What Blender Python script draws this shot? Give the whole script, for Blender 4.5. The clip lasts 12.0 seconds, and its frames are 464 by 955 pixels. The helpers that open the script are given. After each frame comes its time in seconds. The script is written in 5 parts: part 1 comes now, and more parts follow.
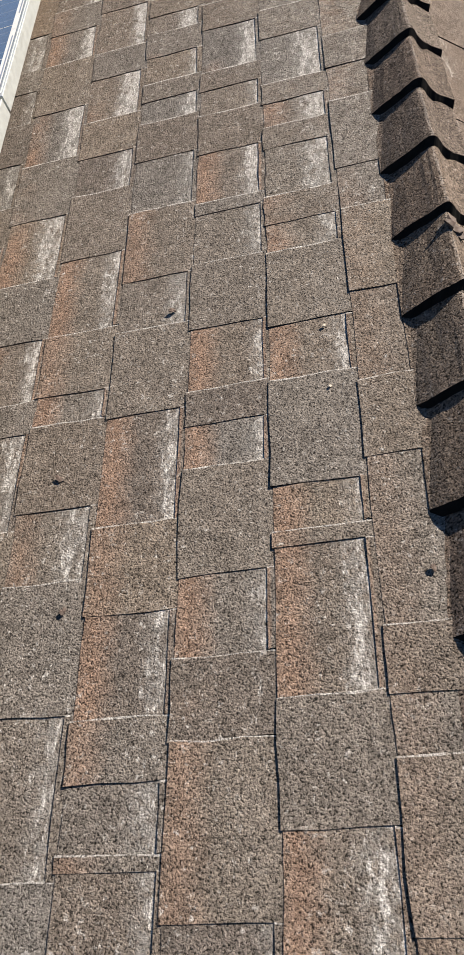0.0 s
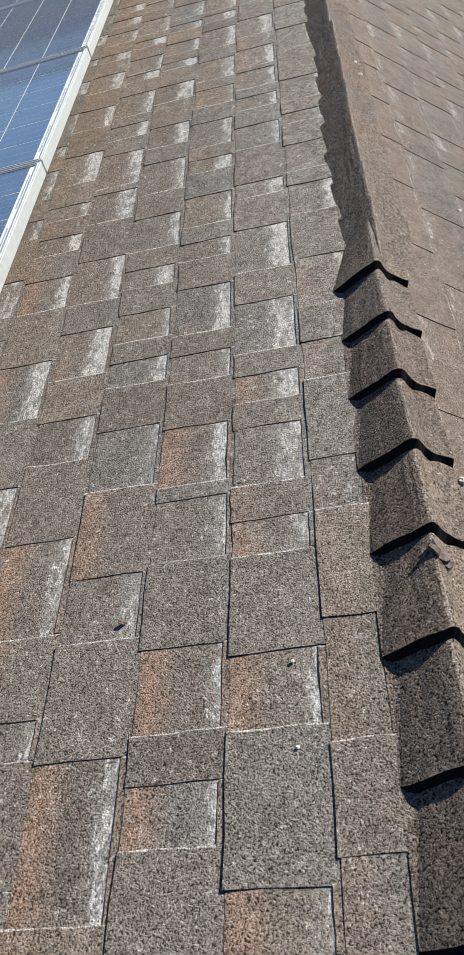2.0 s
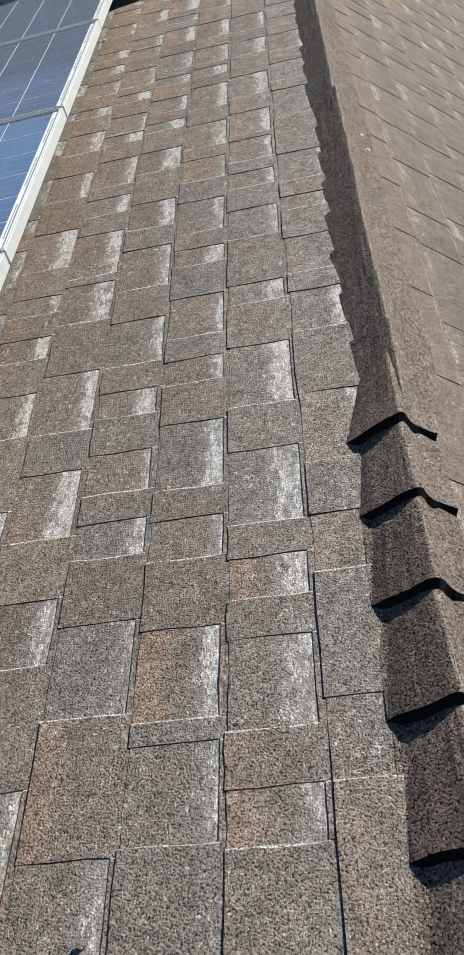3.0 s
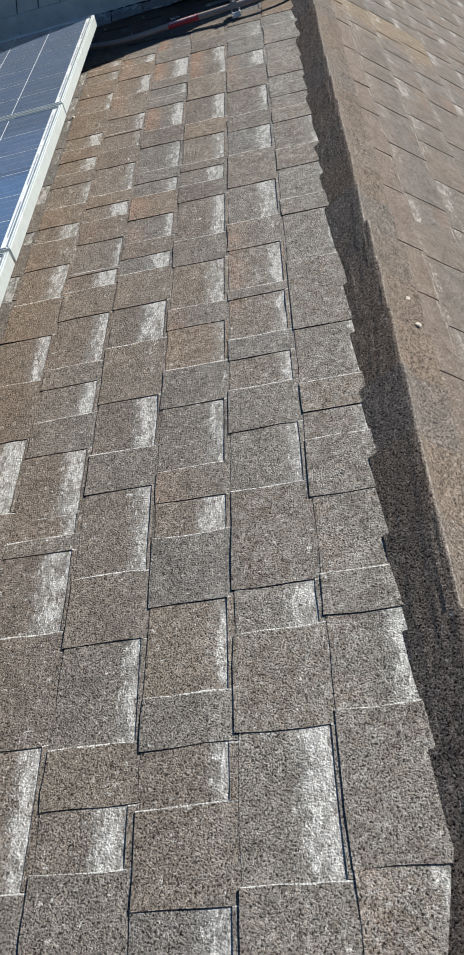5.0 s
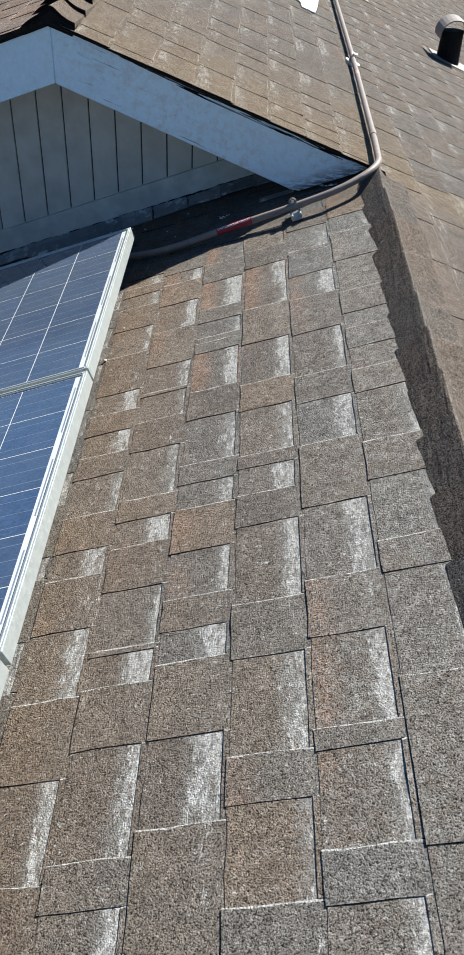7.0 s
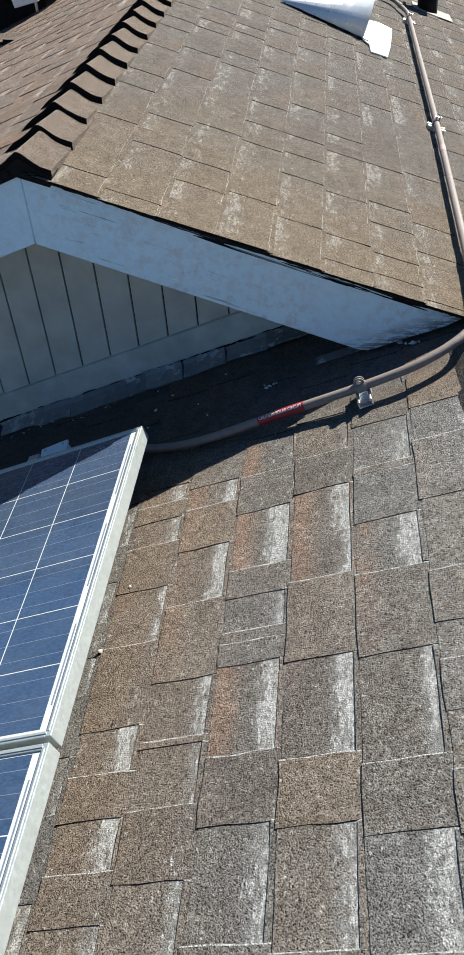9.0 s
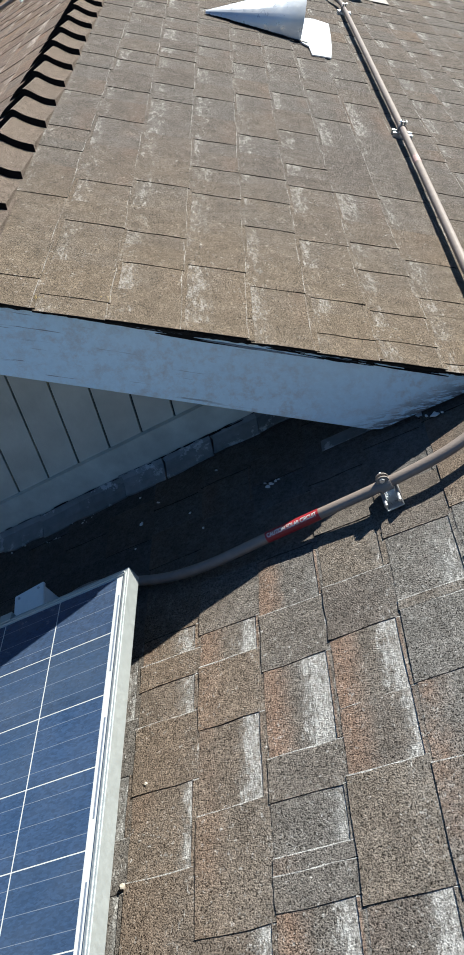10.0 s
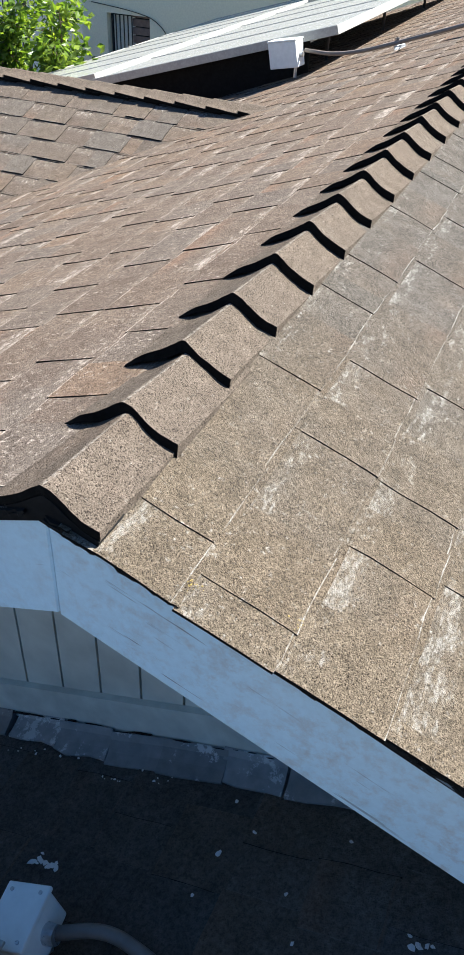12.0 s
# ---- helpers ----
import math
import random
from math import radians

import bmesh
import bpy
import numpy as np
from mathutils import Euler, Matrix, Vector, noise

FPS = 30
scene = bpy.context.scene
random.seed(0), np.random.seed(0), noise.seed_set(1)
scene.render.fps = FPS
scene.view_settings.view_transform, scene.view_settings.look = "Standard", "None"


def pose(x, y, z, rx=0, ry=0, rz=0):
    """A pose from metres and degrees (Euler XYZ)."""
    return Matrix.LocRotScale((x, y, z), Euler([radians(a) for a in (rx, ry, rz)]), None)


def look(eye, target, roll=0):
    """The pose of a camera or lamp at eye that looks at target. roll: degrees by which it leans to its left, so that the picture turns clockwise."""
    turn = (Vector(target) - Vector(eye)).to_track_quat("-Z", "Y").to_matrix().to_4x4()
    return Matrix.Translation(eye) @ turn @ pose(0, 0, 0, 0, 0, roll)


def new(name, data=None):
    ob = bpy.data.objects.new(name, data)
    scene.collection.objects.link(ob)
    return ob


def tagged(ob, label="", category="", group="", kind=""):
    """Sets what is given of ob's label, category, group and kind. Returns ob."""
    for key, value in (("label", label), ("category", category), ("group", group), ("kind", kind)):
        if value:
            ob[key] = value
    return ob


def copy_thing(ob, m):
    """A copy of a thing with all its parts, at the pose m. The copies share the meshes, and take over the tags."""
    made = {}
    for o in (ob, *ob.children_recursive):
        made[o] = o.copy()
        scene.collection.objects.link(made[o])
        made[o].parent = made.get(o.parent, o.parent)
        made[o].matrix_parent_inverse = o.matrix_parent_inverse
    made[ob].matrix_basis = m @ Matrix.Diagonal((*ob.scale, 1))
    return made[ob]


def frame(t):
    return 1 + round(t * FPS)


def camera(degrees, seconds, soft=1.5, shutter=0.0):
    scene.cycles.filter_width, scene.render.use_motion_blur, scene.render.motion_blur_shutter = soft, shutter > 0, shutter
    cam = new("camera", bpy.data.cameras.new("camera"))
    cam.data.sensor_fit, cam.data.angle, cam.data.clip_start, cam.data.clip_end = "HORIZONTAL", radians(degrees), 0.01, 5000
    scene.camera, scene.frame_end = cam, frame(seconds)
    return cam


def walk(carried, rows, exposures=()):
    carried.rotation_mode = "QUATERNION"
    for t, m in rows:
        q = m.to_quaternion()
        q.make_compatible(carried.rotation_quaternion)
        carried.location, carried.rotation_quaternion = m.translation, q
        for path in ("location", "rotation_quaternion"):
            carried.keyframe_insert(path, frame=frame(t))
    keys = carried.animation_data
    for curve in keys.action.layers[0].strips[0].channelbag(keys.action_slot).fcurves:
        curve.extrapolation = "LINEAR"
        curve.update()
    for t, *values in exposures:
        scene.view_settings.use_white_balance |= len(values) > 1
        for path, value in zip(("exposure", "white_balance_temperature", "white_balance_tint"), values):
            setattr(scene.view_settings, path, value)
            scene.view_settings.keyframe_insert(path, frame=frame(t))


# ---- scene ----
# Low ridge along +y at x = 0, z = 0; a taller gable section with its own ridge begins at y = 6.05.
cam = camera(31.97, 12.0, soft=1.75)
# seconds, place, turn about x, y, z
ROWS = [
    (0.0, -0.491, 0.000, 0.949, 33.40, -4.21, 0.40),
    (0.5, -0.457, -0.000, 1.010, 41.81, -4.70, 0.12),
    (1.0, -0.471, 0.013, 1.023, 44.75, -4.75, 0.29),
    (1.5, -0.466, 0.167, 0.984, 44.26, -5.26, 0.23),
    (2.0, -0.450, 0.355, 0.986, 44.10, -5.81, 0.92),
    (2.5, -0.535, 0.569, 0.981, 44.55, -7.06, 0.52),
    (3.0, -0.484, 0.828, 0.990, 45.00, -7.32, 0.42),
    (3.2, -0.462, 0.918, 1.007, 44.69, -7.00, 0.42),
    (4.8, -0.475, 1.724, 0.992, 44.50, -6.47, -0.32),
    (5.0, -0.499, 1.806, 1.014, 44.38, -6.46, -0.28),
    (5.5, -0.559, 2.048, 1.027, 46.80, -6.44, -0.39),
    (6.0, -0.484, 2.333, 1.056, 48.13, -5.95, -1.16),
    (6.5, -0.464, 2.548, 1.098, 48.77, -4.94, -1.05),
    (7.0, -0.542, 2.813, 1.092, 49.91, -2.41, 1.64),
    (7.2, -0.528, 2.930, 1.081, 49.65, -2.18, 1.87),
    (8.8, -0.461, 3.834, 1.174, 49.79, 2.49, 5.77),
    (9.0, -0.444, 3.948, 1.186, 49.60, 3.63, 5.37),
    (9.5, -0.505, 4.182, 1.195, 49.76, 6.84, 3.89),
    (10.0, -0.501, 4.458, 1.176, 48.64, 9.89, -1.06),
    (10.5, -0.474, 4.740, 1.192, 48.99, 10.09, -1.13),
    (11.0, -0.590, 4.929, 1.176, 50.00, 9.89, 2.63),
    (11.5, -0.686, 5.137, 1.156, 51.30, 6.60, 11.95),
    (12.0, -0.703, 5.366, 1.175, 52.03, -2.08, 24.18),
]
# seconds, stops, kelvin, tint: the camera starts warm and settles
EXPOSURES = [(0.0, 1.41, 6800, 17), (0.8, 1.41, 6530, 12), (1.2, 1.41, 6240, 12), (1.7, 1.42, 6170, 13), (3.2, 1.41, 6170, 13), (5.2, 1.37, 6060, 11), (7.2, 1.36, 5960, 10), (9.0, 1.39, 6010, 9), (10.8, 1.39, 6000, 9), (11.4, 1.63, 6050, 9), (12.0, 1.87, 5990, 9)]
walk(cam, [(t, pose(x, y, z, rx, ry, rz)) for t, x, y, z, rx, ry, rz in ROWS], EXPOSURES)

# ---- light ----
SUN = Vector((0.62, 0.675, 1.0)).normalized()
world = bpy.data.worlds.new("sky")
scene.world = world
world.use_nodes = True
wn = world.node_tree.nodes
sky = wn.new("ShaderNodeTexSky")
sky.sky_type, sky.sun_disc = "NISHITA", False
sky.sun_elevation = math.asin(SUN.z)
sky.sun_rotation = math.atan2(SUN.x, SUN.y)
blue = wn.new("ShaderNodeMix")
blue.data_type, blue.blend_type = "RGBA", "MULTIPLY"
blue.inputs[0].default_value, blue.inputs[7].default_value = 1.0, (0.575, 0.95, 1.27, 1)
world.node_tree.links.new(sky.outputs[0], blue.inputs[6])
world.node_tree.links.new(blue.outputs[2], wn["Background"].inputs[0])
wn["Background"].inputs[1].default_value = 0.031
sun = new("sun", bpy.data.lights.new("sun", "SUN"))
sun.data.energy, sun.data.angle, sun.data.color = 5.0, radians(0.53), (1.0, 0.93, 0.785)
sun.matrix_world = look((6, 7, 10), Vector((6, 7, 10)) - SUN)

# ---- materials ----


class Net:
    """Wires node materials."""

    def __init__(self, name, rough=0.8, metal=0.0, spec=0.5):
        self.mat = bpy.data.materials.new(name)
        self.mat.use_nodes = True
        self.nt = self.mat.node_tree
        self.bsdf = self.nt.nodes["Principled BSDF"]
        self.bsdf.inputs["Roughness"].default_value = rough
        self.bsdf.inputs["Metallic"].default_value = metal
        self.bsdf.inputs["Specular IOR Level"].default_value = spec

    def node(self, kind, **ins):
        n = self.nt.nodes.new(kind)
        for k, v in ins.items():
            self.put(n.inputs[k.replace("_", " ")], v)
        return n

    def put(self, socket, v):
        if isinstance(v, bpy.types.NodeSocket):
            self.nt.links.new(v, socket)
        else:
            socket.default_value = v

    def pos(self):
        return self.node("ShaderNodeNewGeometry").outputs["Position"]

    def stretch(self, vec, scale):
        return self.node("ShaderNodeMapping", Vector=vec, Scale=scale).outputs[0]

    def noise(self, scale, detail=3.0, vec=None, rough=0.55):
        return self.node("ShaderNodeTexNoise", Vector=vec or self.pos(), Scale=scale, Detail=detail, Roughness=rough).outputs["Fac"]

    def cells(self, scale, vec=None):
        return self.node("ShaderNodeTexVoronoi", Vector=vec or self.pos(), Scale=scale)

    def ramp(self, fac, *stops):
        n = self.node("ShaderNodeValToRGB", Fac=fac)
        el = n.color_ramp.elements
        while len(el) < len(stops):
            el.new(0.5)
        for e, (p, c) in zip(el, stops):
            e.position = p
            e.color = (c, c, c, 1) if isinstance(c, (int, float)) else (*c, 1)
        return n.outputs[0]

    def mix(self, fac, a, b, blend="MIX"):
        n = self.nt.nodes.new("ShaderNodeMix")
        n.data_type, n.blend_type = "RGBA", blend
        for sock, v in ((n.inputs[0], fac), (n.inputs[6], a), (n.inputs[7], b)):
            if isinstance(v, tuple) and len(v) == 3:
                v = (*v, 1)
            self.put(sock, v)
        return n.outputs[2]

    def math(self, op, a, b=0.0, clamp=False):
        n = self.nt.nodes.new("ShaderNodeMath")
        n.operation, n.use_clamp = op, clamp
        self.put(n.inputs[0], a)
        self.put(n.inputs[1], b)
        return n.outputs[0]

    def bump(self, height, distance, strength=1.0):
        n = self.node("ShaderNodeBump", Height=height, Distance=distance, Strength=strength)
        self.nt.links.new(n.outputs[0], self.bsdf.inputs["Normal"])

    def color(self, v):
        self.put(self.bsdf.inputs["Base Color"], (*v, 1) if isinstance(v, tuple) else v)
        return self.mat

    def rough(self, v):
        self.put(self.bsdf.inputs["Roughness"], v)


def shingle_material(name, worn=0.0, island=False, warm=0.5, gain=1.0, edge=0.0, butt=0.0, coarse=1.0, rusty=0.0, pink=1.0, grit=400.0, gable_shade=False, crest=0.0, fine_pits=0.62, bald=1.0, fleck=1.0, tan=0.0, panel_side=0.0, even=False, grey=0.0):
    """Mineral granules in blended browns and greys. worn: how far the upper part of each piece has lost its granules to
    grey and chalk.
    edge: above 0 for a chalky line at the piece's near end, below 0 for one at its far end; butt: one along its lower
    edge, drawn also for the sunlit rim there.
    coarse: depth of the grain; rusty: share of pieces with a rust band, over the first and last metres of the low
    ridge;
    gable_shade: chalk and grain fade in the colour where the gable's shadow falls; crest: where a worn line runs along
    a cap's bend;
    fine_pits: how small the gaps between granules are; bald: how smooth and pale the worn part is; fleck: how many bare
    flecks;
    tan: how far the rows beside the rake have bleached to tan; panel_side: how brown the rows beside the panels have
    stayed;
    even: pieces of nearly one tone; grey: how far the piece has greyed."""
    n = Net(name, 0.95, spec=0.06)
    if island:
        rnd = n.node("ShaderNodeNewGeometry").outputs["Random Per Island"]
    else:
        rnd = n.node("ShaderNodeObjectInfo").outputs["Random"]
    rnd2 = n.math("FRACT", n.math("MULTIPLY", rnd, 17.31))
    rnd3 = n.math("FRACT", n.math("MULTIPLY", rnd, 57.77))
    uv = n.nt.nodes.new("ShaderNodeUVMap")
    uv.uv_map = "UVMap"
    u = n.node("ShaderNodeSeparateXYZ", Vector=uv.outputs[0]).outputs[0]
    ends = n.nt.nodes.new("ShaderNodeUVMap")
    ends.uv_map = "Ends"
    ends = n.node("ShaderNodeSeparateXYZ", Vector=ends.outputs[0])
    place = n.node("ShaderNodeSeparateXYZ", Vector=n.pos())
    y = n.math("MULTIPLY", place.outputs[1], 0.125)
    # tone of the whole piece, then a band of rust along its lower part
    g = lambda r, gr, b: (r * gain * 0.79 * pink, gr * gain * 0.78, b * gain * 0.765 / pink ** 0.6)
    tone = n.ramp(n.math("ADD", 0.22, n.math("MULTIPLY", rnd, 0.12)) if even else rnd, (0.0, g(0.128, 0.113, 0.102)), (0.3, g(0.152, 0.131, 0.113)), (0.55, g(0.144, 0.136, 0.128)),
                  (0.75, g(0.162, 0.138, 0.116)), (0.9, g(0.134, 0.129, 0.124)), (1.0, g(0.176, 0.140, 0.110)))
    patch = n.noise(7.0, 4.0)
    if grey:
        tone = n.mix(n.math("MULTIPLY", n.ramp(n.noise(11.0, 4.0), (0.35, 0.6), (0.6, 1.0)), grey), tone, g(0.158, 0.148, 0.141))
    wavy = n.math("ADD", u, n.math("MULTIPLY", n.math("SUBTRACT", n.noise(30.0, 4.0), 0.5), 0.26))
    rust_band = n.ramp(wavy, (0.0, 0.75), (0.12, 1.0), (0.26, 0.6), (0.44, 0.0))
    first_metres = n.math("MULTIPLY", n.ramp(y, (0.13, 1.0), (0.27, 0.0), (0.61, 0.0), (0.66, 0.32), (0.71, 0.32), (0.73, 0.0)), 0.40 + rusty)
    rust_on = n.ramp(n.math("ADD", n.math("ADD", rnd2, first_metres), n.math("MULTIPLY", n.math("SUBTRACT", patch, 0.5), 0.7)), (0.80, 0.0), (1.26, 1.0))
    rust_fac = n.math("MULTIPLY", n.math("MULTIPLY", rust_band, rust_on), 1.1 * warm, True)
    if panel_side:
        rust_fac = n.math("MULTIPLY", rust_fac, n.ramp(n.math("ADD", place.outputs[0], 1.0), (0.76, 1.0), (0.80, 0.35)))
    tone = n.mix(rust_fac, tone, g(0.208, 0.146, 0.113))
    if tan:
        tone = n.mix(n.math("MULTIPLY", n.ramp(n.math("ADD", y, n.math("MULTIPLY", n.math("SUBTRACT", patch, 0.5), 0.10)), (0.71, 0.0), (0.74, 1.0), (0.77, 1.0), (0.90, 0.0)), tan), tone, g(0.207, 0.168, 0.123))
        # so has the first course below the low ridge
        below = n.math("MULTIPLY", n.ramp(n.math("ADD", place.outputs[0], n.math("MULTIPLY", n.math("SUBTRACT", patch, 0.5), 0.18)), (0.0, 0.0), (0.01, 0.8), (0.11, 0.7), (0.24, 0.0)), n.ramp(y, (0.72, 1.0), (0.75, 0.0)))
        tone = n.mix(below, tone, g(0.188, 0.157, 0.135))
    if panel_side:
        inward = n.math("ADD", place.outputs[0], n.math("MULTIPLY", n.math("SUBTRACT", patch, 0.5), 0.25))
        brown = n.math("MULTIPLY", n.ramp(n.math("ADD", inward, 1.0), (0.12, 1.0), (0.40, 0.0)), n.ramp(y, (0.25, 0.0), (0.45, panel_side)))
        tone = n.mix(brown, tone, g(0.182, 0.135, 0.097))
        tone = n.mix(1.0, tone, n.ramp(y, (0.42, 1.0), (0.62, 1.10)), "MULTIPLY")
        # the rows next to the ridge have bleached in flecks
        pale = n.math("MULTIPLY", n.ramp(n.math("ADD", inward, 1.0), (0.50, 0.0), (0.80, 1.0)), n.ramp(y, (0.08, 0.1), (0.30, 0.60), (0.70, 0.60), (0.73, 0.0)))
        tone = n.mix(n.math("MULTIPLY", pale, n.ramp(n.noise(38.0, 5.0, rough=0.75), (0.42, 0.1), (0.60, 1.0))), tone, g(0.255, 0.250, 0.240))
    tone = n.mix(1.0, tone, n.ramp(n.noise(24.0, 5.0, rough=0.65), (0.3, 0.80), (0.7, 1.20)), "MULTIPLY")
    # clumps of granules, darker where they have thinned
    tone = n.mix(1.0, tone, n.ramp(n.noise(0.26 * grit, 3.0, rough=0.7), (0.36, 1 - 0.30 * min(fleck, 1.0)), (0.5, 1.0), (0.66, 1 + 0.20 * min(fleck, 1.0))), "MULTIPLY")
    # worn upper part: granules thin out to a grey ground
    reach = n.math("SUBTRACT", 0.72, n.math("MULTIPLY", rnd3, 0.30))
    up = n.math("MULTIPLY", n.math("SUBTRACT", wavy, reach), 4.5, True)
    # chalk cut back inside the gable's shadow, so the colour carries that shade
    lately = n.ramp(y, (0.05, 0.7), (0.3, 1.0)) if not gable_shade else n.ramp(y, (0.05, 0.7), (0.3, 1.0), (0.695, 1.0), (0.725, 0.1))
    smear = n.math("MULTIPLY", n.math("MULTIPLY", up, lately), min(worn * abs(worn), 1.0), True)
    smear = n.math("MULTIPLY", smear, n.ramp(n.noise(55.0, 5.0, rough=0.7), (0.40, 0.15), (0.58, 1.0)))
    tone = n.mix(n.math("MULTIPLY", smear, 0.85 * bald), tone, g(0.225, 0.226 * (0.97 + 0.03 * bald), 0.222 * (0.9 + 0.1 * bald)))
    # granules: each cell its own shade, dark pits between
    vor = n.cells(grit)
    grain = n.node("ShaderNodeSeparateColor", Color=vor.outputs["Color"]).outputs[0]
    shade = n.ramp(grain, (0.0, 1 - 0.40 * coarse), (0.25, 1 - 0.15 * coarse), (0.6, 1.03), (0.85, 1 + 0.18 * coarse), (1.0, 1 + 0.45 * coarse))
    pits = n.noise(grit * fine_pits, 3.0, rough=0.65)
    pit = n.ramp(pits, (0.39, 1 - 0.95 * min(coarse, 1.0)), (0.46, 1.0), (0.60, 1 + 0.14 * coarse))
    sparse = n.ramp(n.math("ADD", pits, n.math("MULTIPLY", smear, 0.075)), (0.35, 1 - 0.85 * min(coarse, 1.0)), (0.44, 1.0))
    col = n.mix(1.0, tone, n.mix(n.math("MULTIPLY", smear, 0.6 * bald), shade, (1.0, 1.0, 1.0)), "MULTIPLY")
    col = n.mix(1.0, col, n.mix(n.math("MULTIPLY", smear, bald), pit, sparse), "MULTIPLY")
    if gable_shade:
        # grain flattened in the colour where the gable's shadow falls
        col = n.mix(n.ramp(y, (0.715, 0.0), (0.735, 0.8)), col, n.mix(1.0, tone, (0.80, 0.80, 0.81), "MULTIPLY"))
    # white bare streaks inside the worn part, ragged to the grain
    streak = n.noise(1.0, 5.0, n.stretch(n.pos(), (70.0, 20.0, 70.0)), 0.68)
    fine = n.noise(1.0, 4.0, n.stretch(n.pos(), (175.0, 85.0, 175.0)), 0.75)
    amount = n.math("MULTIPLY", n.math("MULTIPLY", up, lately), n.math("ADD", 0.74 * worn, n.math("MULTIPLY", rnd2, 0.36 * worn)))
    score = n.math("ADD", n.math("MULTIPLY", n.math("SUBTRACT", streak, 0.5), 1.6), n.math("SUBTRACT", fine, 0.5))
    score = n.math("ADD", score, n.math("SUBTRACT", n.math("MULTIPLY", amount, 0.47), 0.30))
    chalk = n.math("MULTIPLY", n.ramp(score, (-0.04, 0.0), (0.16, 1.0)), n.ramp(n.noise(1.0, 4.0, n.stretch(n.pos(), (190.0, 105.0, 190.0)), 0.75), (0.41, 0.12), (0.60, 0.86 * (0.45 + 0.55 * bald))))
    specks = n.math("MULTIPLY", n.ramp(n.noise(95.0, 4.0, rough=0.7), (0.66 - 0.06 * fleck, 0.0), (0.74 - 0.05 * fleck, 0.70)), n.ramp(n.noise(9.0, 4.0), (0.40, 0.2), (0.62, 1.0)))
    chalk = n.math("MAXIMUM", chalk, specks)
    if gable_shade:
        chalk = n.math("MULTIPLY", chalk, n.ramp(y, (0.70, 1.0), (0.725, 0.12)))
    if edge:
        d = ends.outputs[0] if edge > 0 else ends.outputs[1]
        wide = n.math("MULTIPLY", n.noise(22.0, 3.0), 0.009 * abs(edge))
        line = n.math("MULTIPLY", n.math("LESS_THAN", d, n.math("SUBTRACT", wide, 0.0017)), lately)
        chalk = n.math("MAXIMUM", chalk, n.math("MULTIPLY", line, n.ramp(n.noise(130.0, 2.0), (0.34, 0.3), (0.5, 0.9))))
    if butt:
        low = n.math("LESS_THAN", u, n.math("SUBTRACT", n.math("MULTIPLY", n.noise(16.0, 4.0), 0.13 * butt), 0.045 * butt))
        chalk = n.math("MAXIMUM", chalk, n.math("MULTIPLY", low, n.math("MULTIPLY", n.ramp(n.noise(90.0, 2.0), (0.3, 0.15), (0.55, 0.75)), n.ramp(n.noise(6.0, 3.0), (0.36, 0.2), (0.52, 1.0)))))
    if crest:
        off = n.math("ABSOLUTE", n.math("SUBTRACT", u, crest))
        line = n.math("LESS_THAN", off, n.math("MULTIPLY", n.noise(30.0, 3.0), 0.011))
        chalk = n.math("MAXIMUM", chalk, n.math("MULTIPLY", line, n.ramp(n.noise(120.0, 2.0), (0.35, 0.03), (0.6, 0.26))))
    bare = n.mix(1.0, g(0.54, 0.54, 0.53), n.mix(1.0, n.ramp(grain, (0.0, 0.75), (1.0, 1.2)), sparse, "MULTIPLY"), "MULTIPLY")
    col = n.mix(chalk, col, bare)
    n.bump(n.math("ADD", n.math("MULTIPLY", grain, 0.2), pits), 0.0045, 0.95)
    return n.color(col)


# gain per slope also evens out how strongly the sun strikes each
TAB = shingle_material("shingle_tab", 0.34, warm=0.66, gain=1.08, edge=-0.85, coarse=0.92, fine_pits=0.75, gable_shade=True, panel_side=0.54, fleck=1.15)
SLOT = shingle_material("shingle_slot", 1.0, warm=0.92, gain=1.08, edge=0.7, coarse=0.92, fine_pits=0.75, rusty=0.2, gable_shade=True, fleck=1.3, panel_side=0.4)
TAB_FRESH = shingle_material("shingle_tab_sound", 0.44, warm=0.30, gain=0.955, butt=0.34, coarse=1.18, pink=1.03, grit=620.0, fine_pits=0.8, bald=0.4, tan=0.72, fleck=1.0, grey=0.5)
SLOT_FRESH = shingle_material("shingle_slot_sound", 0.74, warm=0.34, gain=0.955, edge=0.12, butt=0.34, coarse=1.18, pink=1.03, grit=620.0, fine_pits=0.8, bald=0.4, tan=0.7, fleck=1.1, grey=0.85)
TAB_PINK = shingle_material("shingle_tab_reddish", 0.45, warm=0.5, gain=1.22, edge=0.4, butt=0.5, coarse=0.75, pink=1.15, grit=620.0, fleck=1.5, grey=0.25)
SLOT_PINK = shingle_material("shingle_slot_reddish", 0.7, warm=0.5, gain=1.22, edge=0.4, butt=0.5, coarse=0.75, pink=1.15, grit=620.0, fleck=1.6, grey=0.35)
TAB_FAR = shingle_material("shingle_tab_joined", 0.3, True, warm=0.2, gain=0.87, butt=0.4, coarse=0.8, pink=1.03, grey=0.35)
SLOT_FAR = shingle_material("shingle_slot_joined", 0.7, True, warm=0.2, gain=0.87, edge=0.2, butt=0.4, coarse=0.8, pink=1.03, grey=0.8)
